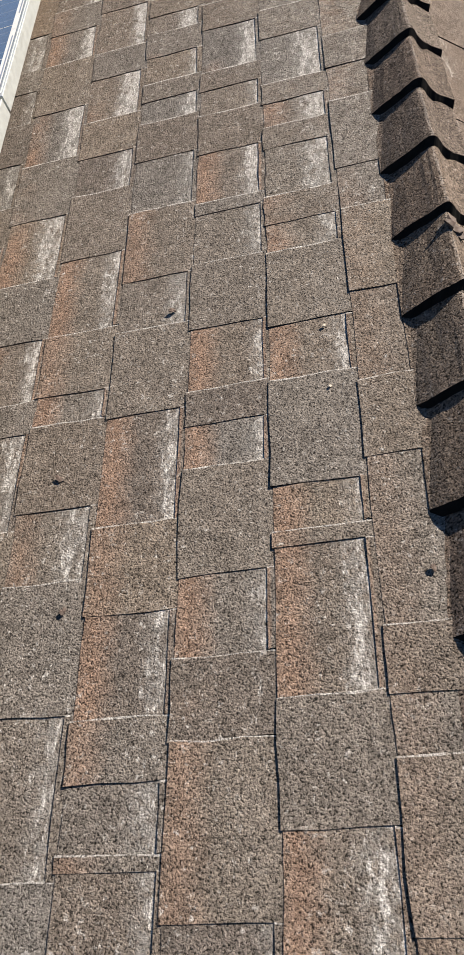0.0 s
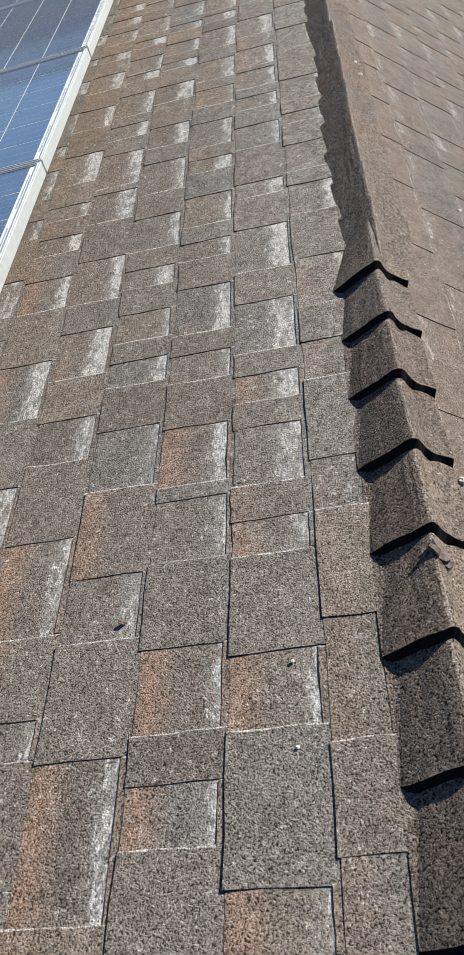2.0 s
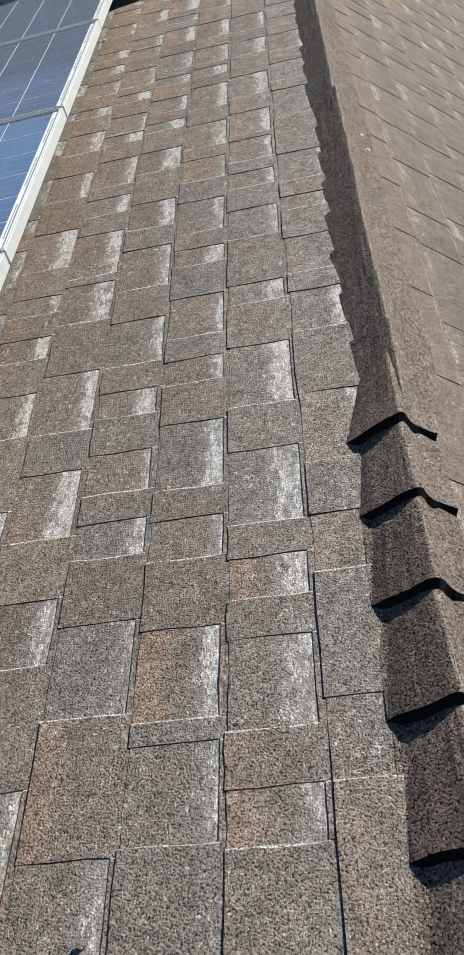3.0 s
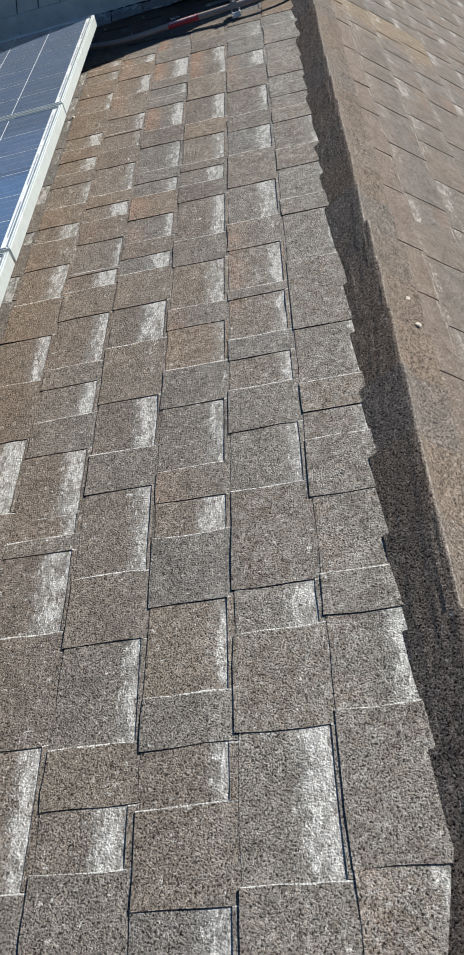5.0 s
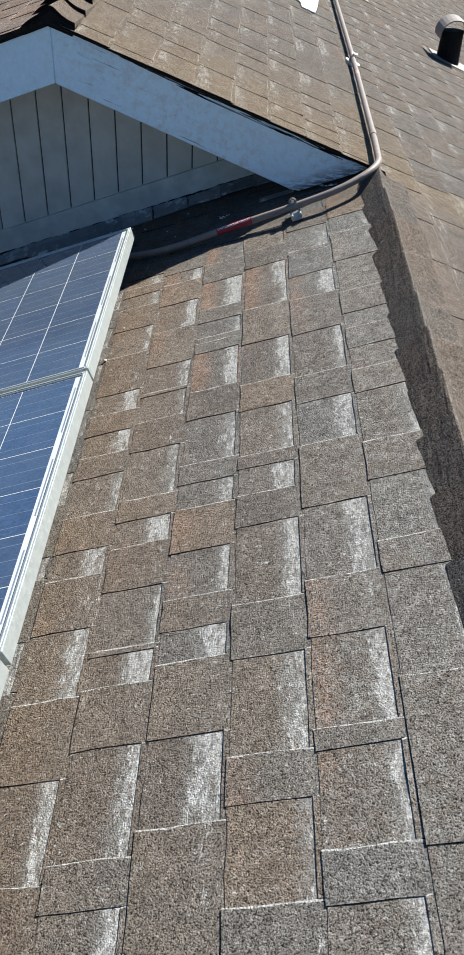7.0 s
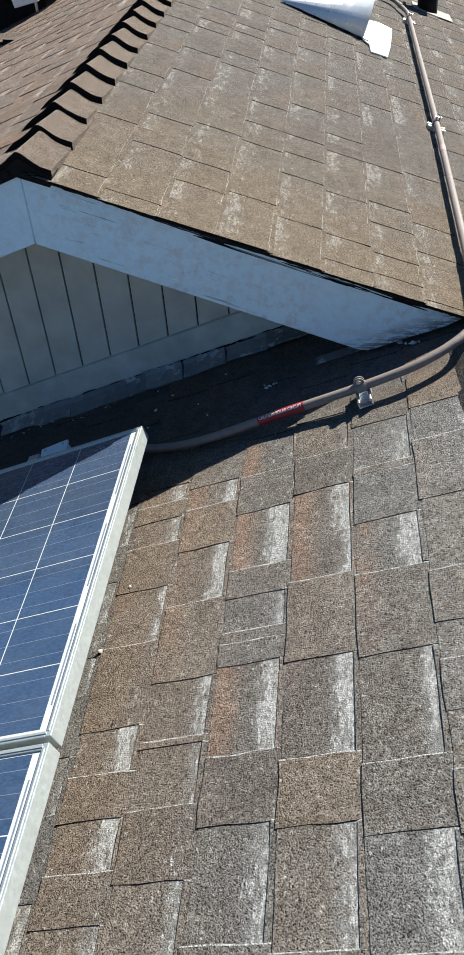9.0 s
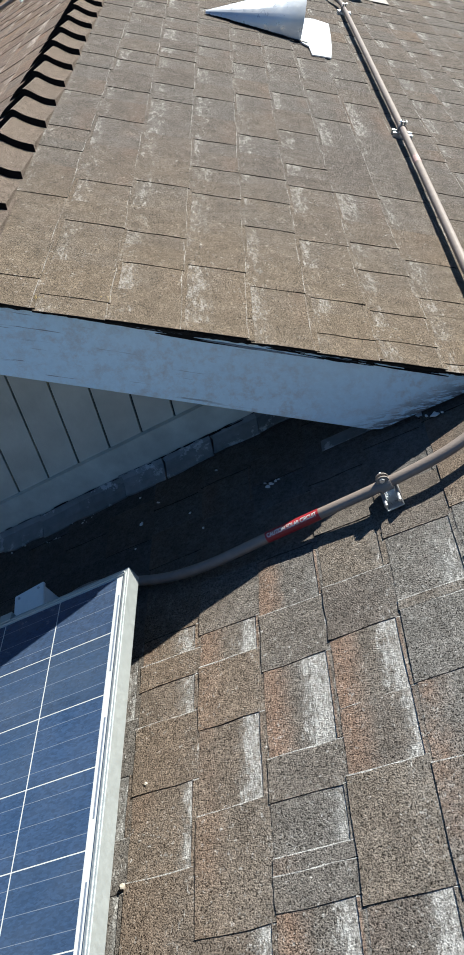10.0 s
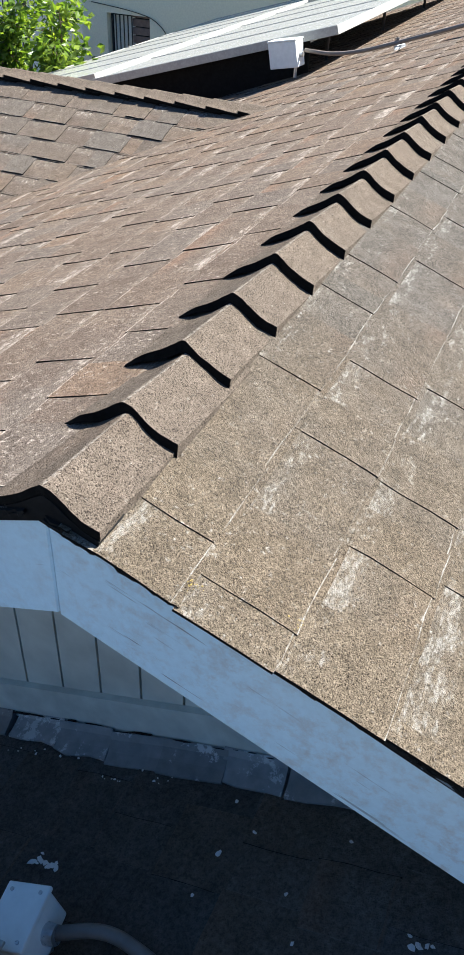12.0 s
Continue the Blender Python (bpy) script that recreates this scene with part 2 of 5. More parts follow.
TAB_LOW_FAR = shingle_material("shingle_tab_lower_joined", 0.34, True, gain=1.0, edge=-0.6, coarse=0.75, gable_shade=True)
SLOT_LOW_FAR = shingle_material("shingle_slot_lower_joined", 0.9, True, warm=0.5, gain=1.0, edge=0.5, coarse=0.75, gable_shade=True)
TAB_PINK_FAR = shingle_material("shingle_tab_reddish_joined", 0.45, True, warm=0.5, gain=1.20, edge=0.4, butt=0.5, coarse=0.75, pink=1.15)
SLOT_PINK_FAR = shingle_material("shingle_slot_reddish_joined", 0.8, True, warm=0.5, gain=1.20, edge=0.4, butt=0.5, coarse=0.75, pink=1.15)
TAB_CROSS = shingle_material("shingle_tab_greyed", 0.3, warm=0.4, gain=1.12, butt=0.3, coarse=0.75, pink=1.08, grit=620.0, grey=0.3)
SLOT_CROSS = shingle_material("shingle_slot_greyed", 0.55, warm=0.4, gain=1.12, butt=0.3, coarse=0.75, pink=1.12, grit=620.0, grey=0.4)
CAP = shingle_material("ridge_granules", -0.6, warm=0.15, gain=0.86, coarse=1.3, pink=1.05, crest=0.30)
CAP_TAN = shingle_material("tan_ridge_granules", -0.6, warm=0.3, gain=1.12, coarse=0.95, pink=1.06, grit=620.0, crest=0.30, fleck=0.4, even=True)


def plain(name, colour, rough=0.6, metal=0.0, vary=0.15, scale=20.0, bump=0.0, spec=0.5):
    n = Net(name, rough, metal, spec)
    f = n.ramp(n.noise(scale, 5.0), (0.3, 1.0 - vary), (0.7, 1.0 + vary))
    n.rough(n.ramp(n.noise(scale * 2.3, 3.0), (0.3, max(rough - 0.12, 0.03)), (0.7, min(rough + 0.12, 1.0))))
    if bump:
        n.bump(n.noise(scale * 6, 4.0), bump)
    return n.color(n.mix(1.0, colour, f, "MULTIPLY"))


def paint_material():
    n = Net("weathered_white_paint", 0.55)
    base = n.mix(n.noise(4.0, 5.0), (0.56, 0.75, 0.86), (0.68, 0.84, 0.92))
    dirt = n.math("MULTIPLY", n.ramp(n.noise(30.0, 6.0, rough=0.75), (0.47, 0.0), (0.66, 0.8)), n.ramp(n.noise(2.6, 4.0), (0.36, 0.2), (0.60, 1.0)))
    base = n.mix(dirt, base, (0.50, 0.50, 0.49))
    base = n.mix(1.0, base, n.ramp(n.noise(70.0, 4.0, rough=0.7), (0.3, 0.94), (0.7, 1.04)), "MULTIPLY")
    # cracks run along the boards, which fall to either side of the peak
    sep = n.node("ShaderNodeSeparateXYZ", Vector=n.pos())
    off = n.math("ABSOLUTE", n.math("ADD", sep.outputs[0], 1.256))
    fall = n.math("ADD", sep.outputs[2], n.math("MULTIPLY", off, 0.3698))
    along = n.node("ShaderNodeCombineXYZ", X=n.math("MULTIPLY", off, 4.5), Y=0.0, Z=n.math("MULTIPLY", fall, 85.0)).outputs[0]
    crack = n.ramp(n.noise(1.0, 3.0, along, 0.6), (0.63, 0.0), (0.655, 1.0))
    crack = n.math("MULTIPLY", crack, n.ramp(n.noise(4.2, 3.0), (0.45, 0.0), (0.58, 0.75)))
    # the cut end just over the lower roof has rotted along its grain
    over = n.math("SUBTRACT", sep.outputs[2], n.math("MULTIPLY", sep.outputs[0], 0.3698))
    frayed = n.math("MULTIPLY", n.ramp(over, (0.012, 1.0), (0.075, 0.0)),
                    n.ramp(n.noise(1.0, 4.0, n.stretch(n.pos(), (18.0, 60.0, 110.0)), 0.7), (0.47, 0.0), (0.53, 0.95)))
    base = n.mix(n.math("MAXIMUM", crack, frayed), base, (0.10, 0.10, 0.105))
    n.bump(n.noise(60.0, 5.0), 0.0015, 0.5)
    return n.color(base)


PAINT = paint_material()
SIDING = plain("grey_siding_paint", (0.52, 0.52, 0.47), 0.75, vary=0.14, scale=9.0, bump=0.001)
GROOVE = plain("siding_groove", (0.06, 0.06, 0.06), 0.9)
TRIM = plain("grey_trim_paint", (0.55, 0.555, 0.50), 0.7, vary=0.16, scale=14.0, bump=0.001)
DECK = plain("roofing_felt", (0.018, 0.017, 0.016), 0.95, vary=0.3, scale=60.0, spec=0.08)
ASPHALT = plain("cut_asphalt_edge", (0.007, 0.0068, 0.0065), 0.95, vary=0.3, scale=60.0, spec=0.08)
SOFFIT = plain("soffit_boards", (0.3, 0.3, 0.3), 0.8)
ALU = plain("anodised_aluminium", (0.43, 0.46, 0.45), 0.45, 0.55, 0.06, 40.0)
BACKSHEET = plain("white_backsheet", (0.48, 0.49, 0.48), 0.3, vary=0.04)
BUSBAR = plain("silver_busbar", (0.15, 0.18, 0.235), 0.4, 0.1, 0.08, 90.0)
BOXGREY = plain("grey_box_paint", (0.76, 0.79, 0.78), 0.5, vary=0.06, scale=30.0)
PIPE = plain("conduit_taupe_paint", (0.20, 0.165, 0.142), 0.5, 0.0, 0.12, 35.0, 0.0006)
ZINC = plain("galvanised_steel", (0.50, 0.52, 0.54), 0.36, 0.8, 0.2, 60.0)
WHITE_METAL = plain("white_vent_paint", (0.60, 0.62, 0.64), 0.36, 0.35, vary=0.05, scale=14.0)
VENT_TAUPE = plain("taupe_vent_paint", (0.20, 0.175, 0.155), 0.6, vary=0.1)
DARK = plain("black_rubber_and_shade", (0.008, 0.008, 0.0085), 0.8, vary=0.2, spec=0.15)
RED = plain("red_warning_tape", (0.26, 0.014, 0.02), 0.5, vary=0.12, scale=80.0)
FADED = plain("faded_sticker", (0.36, 0.24, 0.22), 0.6, vary=0.35, scale=120.0)
LETTER = plain("white_print", (0.68, 0.665, 0.64), 0.5, vary=0.05)
STUCCO = plain("pale_stucco", (0.84, 0.80, 0.63), 0.9, vary=0.06, scale=30.0, bump=0.002)
STONE = plain("pale_stone", (0.36, 0.32, 0.26), 0.8, vary=0.25, scale=120.0)
DEADLEAF = plain("dry_leaf", (0.055, 0.038, 0.03), 0.8, vary=0.4, scale=80.0)
GROUND = plain("dry_soil", (0.20, 0.17, 0.13), 0.95, vary=0.3, scale=2.0, bump=0.01)
BARK = plain("bark", (0.12, 0.09, 0.065), 0.9, vary=0.3, scale=30.0, bump=0.003)
GLASS_DARK = plain("dark_window_glass", (0.02, 0.022, 0.025), 0.08, vary=0.1)
IRON = plain("black_iron", (0.02, 0.02, 0.02), 0.5, vary=0.2)
SHUTTER = plain("brown_louvre", (0.20, 0.14, 0.12), 0.7, vary=0.2)


def flashing_material():
    n = Net("lead_step_flashing", 0.6, 0.2)
    rnd = n.node("ShaderNodeObjectInfo").outputs["Random"]
    peel = n.ramp(n.math("ADD", n.noise(14.0, 6.0, rough=0.75), n.math("MULTIPLY", n.math("SUBTRACT", rnd, 0.5), 0.08)), (0.56, 0.0), (0.60, 1.0))
    lead = n.mix(n.noise(30.0, 5.0), (0.10, 0.105, 0.11), (0.27, 0.275, 0.28))
    lead = n.mix(1.0, lead, n.ramp(rnd, (0.0, 0.7), (1.0, 1.35)), "MULTIPLY")
    n.bump(n.noise(25.0, 4.0), 0.004, 0.6)
    return n.color(n.mix(n.math("MULTIPLY", peel, 0.75), lead, (0.5, 0.51, 0.52)))


FLASHING = flashing_material()
FLASHING_DARK = plain("bluish_weathered_paint_edge", (0.16, 0.20, 0.24), 0.6, vary=0.3, scale=60.0)


def cell_material(name="polycrystalline_cell", film=0.0):
    """Blue polycrystalline silicon behind glass: angular crystal flakes; film: dust and sky glare mixed into the
    colour.
    """
    n = Net(name, 0.12, 0.0, 0.5)
    tone = n.node("ShaderNodeSeparateColor", Color=n.cells(130.0, n.stretch(n.pos(), (1.0, 2.4, 1.0))).outputs["Color"]).outputs[0]
    rnd = n.node("ShaderNodeObjectInfo").outputs["Random"]
    col = n.mix(tone, (0.0085, 0.027, 0.070), (0.024, 0.057, 0.132))
    col = n.mix(n.math("MULTIPLY", rnd, 0.4), col, (0.022, 0.042, 0.07))
    dust_glare = n.ramp(n.noise(9.0, 5.0), (0.3, 0.03 + film), (0.75, 0.13 + film))
    col = n.mix(dust_glare, col, (0.20, 0.215, 0.225) if not film else (0.40, 0.39, 0.36))
    n.rough(n.ramp(n.noise(50.0, 4.0), (0.3, 0.12), (0.75, 0.32)))
    n.bsdf.inputs["Coat Weight"].default_value = 0.0 if film else 1.0
    n.bsdf.inputs["Coat Roughness"].default_value = 0.06
    n.bsdf.inputs["Sheen Weight"].default_value = 0.10
    n.bsdf.inputs["Sheen Roughness"].default_value = 0.45
    return n.color(col)


CELL = cell_material()
# far array: the sky's grazing reflection is put into these pale colours
CELL_DUST_GLARE = cell_material("dust_glare_cell", 0.88)
ALU_DUST_GLARE = plain("dust_glare_aluminium", (0.385, 0.38, 0.36), 0.24, 0.0, 0.08, 30.0)
BACK_DUST_GLARE = plain("dust_glare_backsheet", (0.37, 0.365, 0.345), 0.4, vary=0.06)


def leaf_material():
    n = Net("citrus_leaf", 0.4)
    r = n.node("ShaderNodeNewGeometry").outputs["Random Per Island"]
    col = n.ramp(r, (0.0, (0.04, 0.085, 0.012)), (0.5, (0.11, 0.19, 0.026)), (1.0, (0.22, 0.30, 0.045)))
    n.color(col)
    thin = n.node("ShaderNodeBsdfTranslucent", Color=n.mix(1.0, col, (1.6, 1.5, 0.6), "MULTIPLY"))
    both = n.nt.nodes.new("ShaderNodeMixShader")
    both.inputs[0].default_value = 0.55
    n.nt.links.new(n.bsdf.outputs[0], both.inputs[1])
    n.nt.links.new(thin.outputs[0], both.inputs[2])
    n.nt.links.new(both.outputs[0], n.nt.nodes["Material Output"].inputs["Surface"])
    return n.mat


LEAF = leaf_material()

# ---- helpers of this scene ----


def mesh_from(name, verts, faces, mats, uvs=None, mat_ids=None, smooth=False):
    """A mesh from its corners and faces; uvs: (across, along, from near end, from far end) at each corner."""
    me = bpy.data.meshes.new(name)
    me.from_pydata([tuple(v) for v in verts], [], faces)
    for m in mats:
        me.materials.append(m)
    if mat_ids is not None:
        me.polygons.foreach_set("material_index", mat_ids)
    if uvs is not None:
        layer = me.uv_layers.new(name="UVMap")
        idx = np.empty(len(me.loops), int)
        me.loops.foreach_get("vertex_index", idx)
        both = np.asarray(uvs, float)[idx]
        layer.data.foreach_set("uv", both[:, :2].ravel())
        layer = me.uv_layers.new(name="Ends")
        layer.data.foreach_set("uv", both[:, 2:].ravel())
    if smooth:
        me.polygons.foreach_set("use_smooth", [True] * len(me.polygons))
    me.update()
    return me


def part(name, bm, material, parent=None, label="", smooth=False):
    """Links a bmesh, or a mesh, as one object under a thing or a part."""
    if isinstance(bm, bpy.types.Mesh):
        me = bm
    else:
        bmesh.ops.recalc_face_normals(bm, faces=bm.faces)
        me = bpy.data.meshes.new(name)
        bm.to_mesh(me)
        bm.free()
        if smooth:
            me.polygons.foreach_set("use_smooth", [True] * len(me.polygons))
    if material is not None:
        me.materials.clear()
        me.materials.append(material)
    ob = new(name, me)
    ob.parent = parent
    if label:
        tagged(ob, label)
    return ob


def empty(name, at=(0, 0, 0), **tags):
    ob = new(name)
    ob.empty_display_size = 0.05
    ob.location = at
    return tagged(ob, **tags)


def box(bm, lo, hi, m=None, bevel=0.0):
    """A box between two corners, moved by m, with its edges eased by bevel."""
    lo, hi = Vector(lo), Vector(hi)
    made = bmesh.ops.create_cube(bm, size=1.0, matrix=Matrix.Translation((lo + hi) / 2) @ Matrix.Diagonal((*(hi - lo), 1)))
    vs = made["verts"]
    if bevel:
        edges = list({e for v in vs for e in v.link_edges})
        got = bmesh.ops.bevel(bm, geom=edges, offset=bevel, segments=2, affect="EDGES", profile=0.5)
        vs = list({v for f in got["faces"] for v in f.verts} | {v for v in vs if v.is_valid})
    if m is not None:
        bmesh.ops.transform(bm, matrix=m, verts=[v for v in vs if v.is_valid])
    return bm


def boxed(lo, hi, m=None, bevel=0.0):
    return box(bmesh.new(), lo, hi, m, bevel)


def rod(bm, a, b, r0, r1=None, sides=12, caps=True):
    a, b = Vector(a), Vector(b)
    m = Matrix.Translation((a + b) / 2) @ (b - a).to_track_quat("Z", "Y").to_matrix().to_4x4()
    bmesh.ops.create_cone(bm, cap_ends=caps, segments=sides, radius1=r0, radius2=r0 if r1 is None else r1, depth=(b - a).length, matrix=m)
    return bm


def prism(points, y0, y1):
    """An outline of (x, z) corners drawn out from y0 to y1."""
    bm = bmesh.new()
    a = [bm.verts.new((x, y0, z)) for x, z in points]
    b = [bm.verts.new((x, y1, z)) for x, z in points]
    bm.faces.new(a)
    bm.faces.new(b[::-1])
    for i in range(len(a)):
        j = (i + 1) % len(a)
        bm.faces.new((a[i], b[i], b[j], a[j]))
    return bm


def tube_mesh(path, r, sides=14):
    """A round tube along a list of places."""
    pts = [Vector(p) for p in path]
    bm = bmesh.new()
    rings, side = [], None
    for i, p in enumerate(pts):
        d = (pts[min(i + 1, len(pts) - 1)] - pts[max(i - 1, 0)]).normalized()
        if side is None:
            side = d.orthogonal().normalized()
        side = (side - d * side.dot(d)).normalized()
        up = d.cross(side)
        rings.append([bm.verts.new(p + r * (math.cos(k * math.tau / sides) * side + math.sin(k * math.tau / sides) * up)) for k in range(sides)])
    for a, b in zip(rings, rings[1:]):
        for k in range(sides):
            bm.faces.new((a[k], a[(k + 1) % sides], b[(k + 1) % sides], b[k]))
    bm.faces.new(rings[0])
    bm.faces.new(rings[-1][::-1])
    return bm


def eased(corners, radius=0.08, steps=7):
    """A path with its corners rounded."""
    pts = [Vector(c) for c in corners]
    out = [pts[0]]
    for a, b, c in zip(pts, pts[1:], pts[2:]):
        r = min(radius, (b - a).length * 0.48, (c - b).length * 0.48)
        p, q = b + (a - b).normalized() * r, b + (c - b).normalized() * r
        for k in range(steps + 1):
            t = k / steps
            out.append(p * (1 - t) ** 2 + b * 2 * t * (1 - t) + q * t * t)
    out.append(pts[-1])
    return out


# ---- the roof's planes ----
S = 0.3698
ANG = math.atan(S)
C_A, S_A = math.cos(ANG), math.sin(ANG)
RIDGE_X, RIDGE_Z, GABLE_Y = -1.265, 0.4678, 6.04
WALL_Y = 6.335


class Slope:
    """A roof plane: u metres down the slope from its top line, v along it, h above it."""

    def __init__(self, top, down, along):
        self.o, self.d, self.a = Vector(top), Vector(down).normalized(), Vector(along).normalized()
        self.n = self.d.cross(self.a)
        self.flip = self.n.z < 0
        if self.flip:
            self.n = -self.n
        self.drift = lambda u, v: 0.0

    def at(self, u, v, h=0.0):
        return self.o + self.d * u + self.a * v + self.n * h

    def matrix(self, u, v, h=0.0):
        """A frame that stands on the plane: x down the slope, z off it."""
        y = self.n.cross(self.d)
        m = Matrix((self.d, y, self.n)).transposed().to_4x4()
        m.translation = self.at(u, v, h)
        return m


LEFT = Slope((0, 0, 0), (-1, 0, -S), (0, 1, 0))
RIGHT = Slope((RIDGE_X, 0, RIDGE_Z), (1, 0, -S), (0, 1, 0))
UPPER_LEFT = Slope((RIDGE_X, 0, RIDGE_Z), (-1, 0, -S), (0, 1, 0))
rng = random.Random(7)


def early_drift(u, v):
    """The courses of the low left slope lie a little higher over the first metres, the more so further down."""
    t = min(max((3.6 - v) / 2.1, 0.0), 1.0)
    return -(0.012 + 0.0045 * (u * C_A - 0.222) / 0.148) * t * t * (3 - 2 * t) / C_A if u > 0.1 else 0.0


LEFT.drift = early_drift


def slab(slope, u0, u1, v0, v1, h0, h1, thick, rg, wobble=0.0021):
    """A shingle piece: its upper end lies at height h0, its butt at h1. Its sides are a little uneven."""
    cuts = 4 if v1 - v0 > 0.05 else 2
    top, uv = [], []
    bow = rg.uniform(-0.002, 0.002)
    for i in range(cuts):
        for j in range(cuts):
            a, b = i / (cuts - 1), j / (cuts - 1)
            uu = u0 + (u1 - u0) * a + (rg.uniform(-wobble, wobble) if i == cuts - 1 else 0)
            vv = v0 + (v1 - v0) * b + (rg.uniform(-wobble, wobble) + bow * math.sin(a * math.pi) if j in (0, cuts - 1) else 0)
            uu += slope.drift(uu, vv)
            hh = h0 + (h1 - h0) * a + rg.uniform(-0.0004, 0.0004)
            if a == 1.0 and rg.random() < 0.25:
                hh += rg.uniform(0, 0.0015)
            top.append((uu, vv, hh))
            uv.append((1.0 - a, vv, b * (v1 - v0), (1 - b) * (v1 - v0)))
    rim = [i * cuts for i in range(cuts)] + [(cuts - 1) * cuts + j for j in range(1, cuts)]
    rim += [i * cuts + cuts - 1 for i in range(cuts - 2, -1, -1)]
    verts = [slope.at(*t) for t in top] + [slope.at(top[k][0], top[k][1], top[k][2] - thick) for k in rim]
    uvs = uv + [uv[k] for k in rim]
    faces = []
    for i in range(cuts - 1):
        for j in range(cuts - 1):
            f = (i * cuts + j, (i + 1) * cuts + j, (i + 1) * cuts + j + 1, i * cuts + j + 1)
            faces.append(f[::-1] if slope.flip else f)
    sides = len(faces)
    base = cuts * cuts
    for k in range(len(rim) - 1):
        f = (rim[k], base + k, base + k + 1, rim[k + 1])
        faces.append(f[::-1] if slope.flip else f)
    return verts, faces, uvs, sides


TAB_H, SLOT_H, LIFT = -0.0030, -0.0047, 0.0020
HEAD = 0.011  # solid strip above each slot


def pieces_of(slope, u0, u1, cuts, rg, curl=0.0):
    """The pieces of one course between cuts; a cut is (start, raised). Yields start, raised, slab and, over a slot, its solid head."""
    for (a, raised), (b, _) in zip(cuts, cuts[1:]):
        if b - a < 0.008:
            continue
        if raised:
            yield a, True, slab(slope, u0 - 0.006, u1 + rg.uniform(0, 0.002), a, b, TAB_H - 0.001, TAB_H + LIFT + (curl * rg.random() if curl else 0.0), 0.007 + curl, rg), None
        else:
            low = slab(slope, u0 + 0.004, u1 - 0.002, a - 0.004, b + 0.004, SLOT_H - 0.001, SLOT_H + LIFT, 0.005, rg)
            yield a, False, low, slab(slope, u0 - 0.006, u0 + HEAD + rg.uniform(-0.002, 0.002), a, b, TAB_H - 0.001, TAB_H - 0.0004, 0.005, rg, 0.0008)


def random_cuts(v0, v1, rg, first=None):
    cuts, v, up = [], v0 - rg.uniform(0, 0.2), rg.random() < 0.5 if first is None else first
    while v < v1:
        cuts.append((max(v, v0), up))
        v += rg.uniform(0.10, 0.24) if up else rg.uniform(0.075, 0.21)
        up = not up
    cuts.append((v1, up))
    return [c for i, c in enumerate(cuts) if i == len(cuts) - 1 or cuts[i + 1][0] > v0]


def from_starts(starts, rg):
    """Marks for known_cuts where only the starts of the raised tabs are known."""
    marks = []
    for a, b in zip(starts, starts[1:] + [starts[-1] + 0.35]):
        marks += [a, -(a + (b - a) * rg.uniform(0.42, 0.62))]
    return marks


def known_cuts(marks, v0, v1, rg):
    """Cuts from the laid pattern: a positive mark starts a raised tab, a negative one a slot. Both ends run on at random."""
    ends = [(abs(m), m > 0) for m in marks]
    before = [c for c in random_cuts(v0, ends[0][0], rg)[:-1] if c[0] < ends[0][0] - 0.06]
    if before:
        before[-1] = (before[-1][0], not ends[0][1])
    elif ends[0][0] - v0 > 0.02:
        before = [(v0, not ends[0][1])]
    after = [c for c in random_cuts(ends[-1][0] + 0.16, v1, rg, not ends[-1][1]) if c[0] > ends[-1][0] + 0.05]
    return before + ends + after


WHITE_WALL = plain("white_pane_and_sunlit_wall", (0.8, 0.8, 0.76), 0.8, vary=0.05)


class Joined:
    """Gathers pieces into one mesh of two materials."""

    def __init__(self):
        self.v, self.f, self.uv, self.m = [], [], [], []

    def add(self, piece, mat):
        v, f, uv, sides = piece
        k = len(self.v)
        self.v += v
        self.uv += uv
        self.f += [tuple(i + k for i in q) for q in f]
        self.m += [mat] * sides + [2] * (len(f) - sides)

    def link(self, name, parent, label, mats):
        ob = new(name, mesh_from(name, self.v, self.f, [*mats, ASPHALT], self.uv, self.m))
        ob.parent = parent
        return tagged(ob, label, kind="stuff")


def lay(slope, courses, parent, near, rg, label, mats=(TAB, SLOT), far_mats=(TAB_FAR, SLOT_FAR), curl=0.0):
    """Lays courses (u0, u1, cuts). Pieces for which near(u, v) holds are objects of their own, the rest one mesh. curl: how far butts have lifted."""
    rest = Joined()
    for u0, u1, cuts in courses:
        for start, raised, piece, head in pieces_of(slope, u0, u1, cuts, rg, curl):
            if near(u1, start):
                one = Joined()
                one.add(piece, 0)
                if head:
                    one.add(head, 1)
                name = "shingle_tab" if raised else "shingle_slot"
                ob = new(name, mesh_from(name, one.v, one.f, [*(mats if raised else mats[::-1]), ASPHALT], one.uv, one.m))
                ob.parent = parent
            else:
                rest.add(piece, 0 if raised else 1)
                if head:
                    rest.add(head, 0)
    if rest.v:
        rest.link("far_shingles", parent, label, far_mats)

# ---- ground and walls ----
FLOOR_Z = -4.2
bm = bmesh.new()
bmesh.ops.create_grid(bm, x_segments=2, y_segments=2, size=400)
ground = part("ground", bm, GROUND)
ground.location = (0, 0, FLOOR_Z)
tagged(ground, "dry brown soil around the house", "ground", kind="structure")

EAVE_L, EAVE_R, BACK_Y, FRONT_Y = -4.7, 4.6, 17.0, -2.6


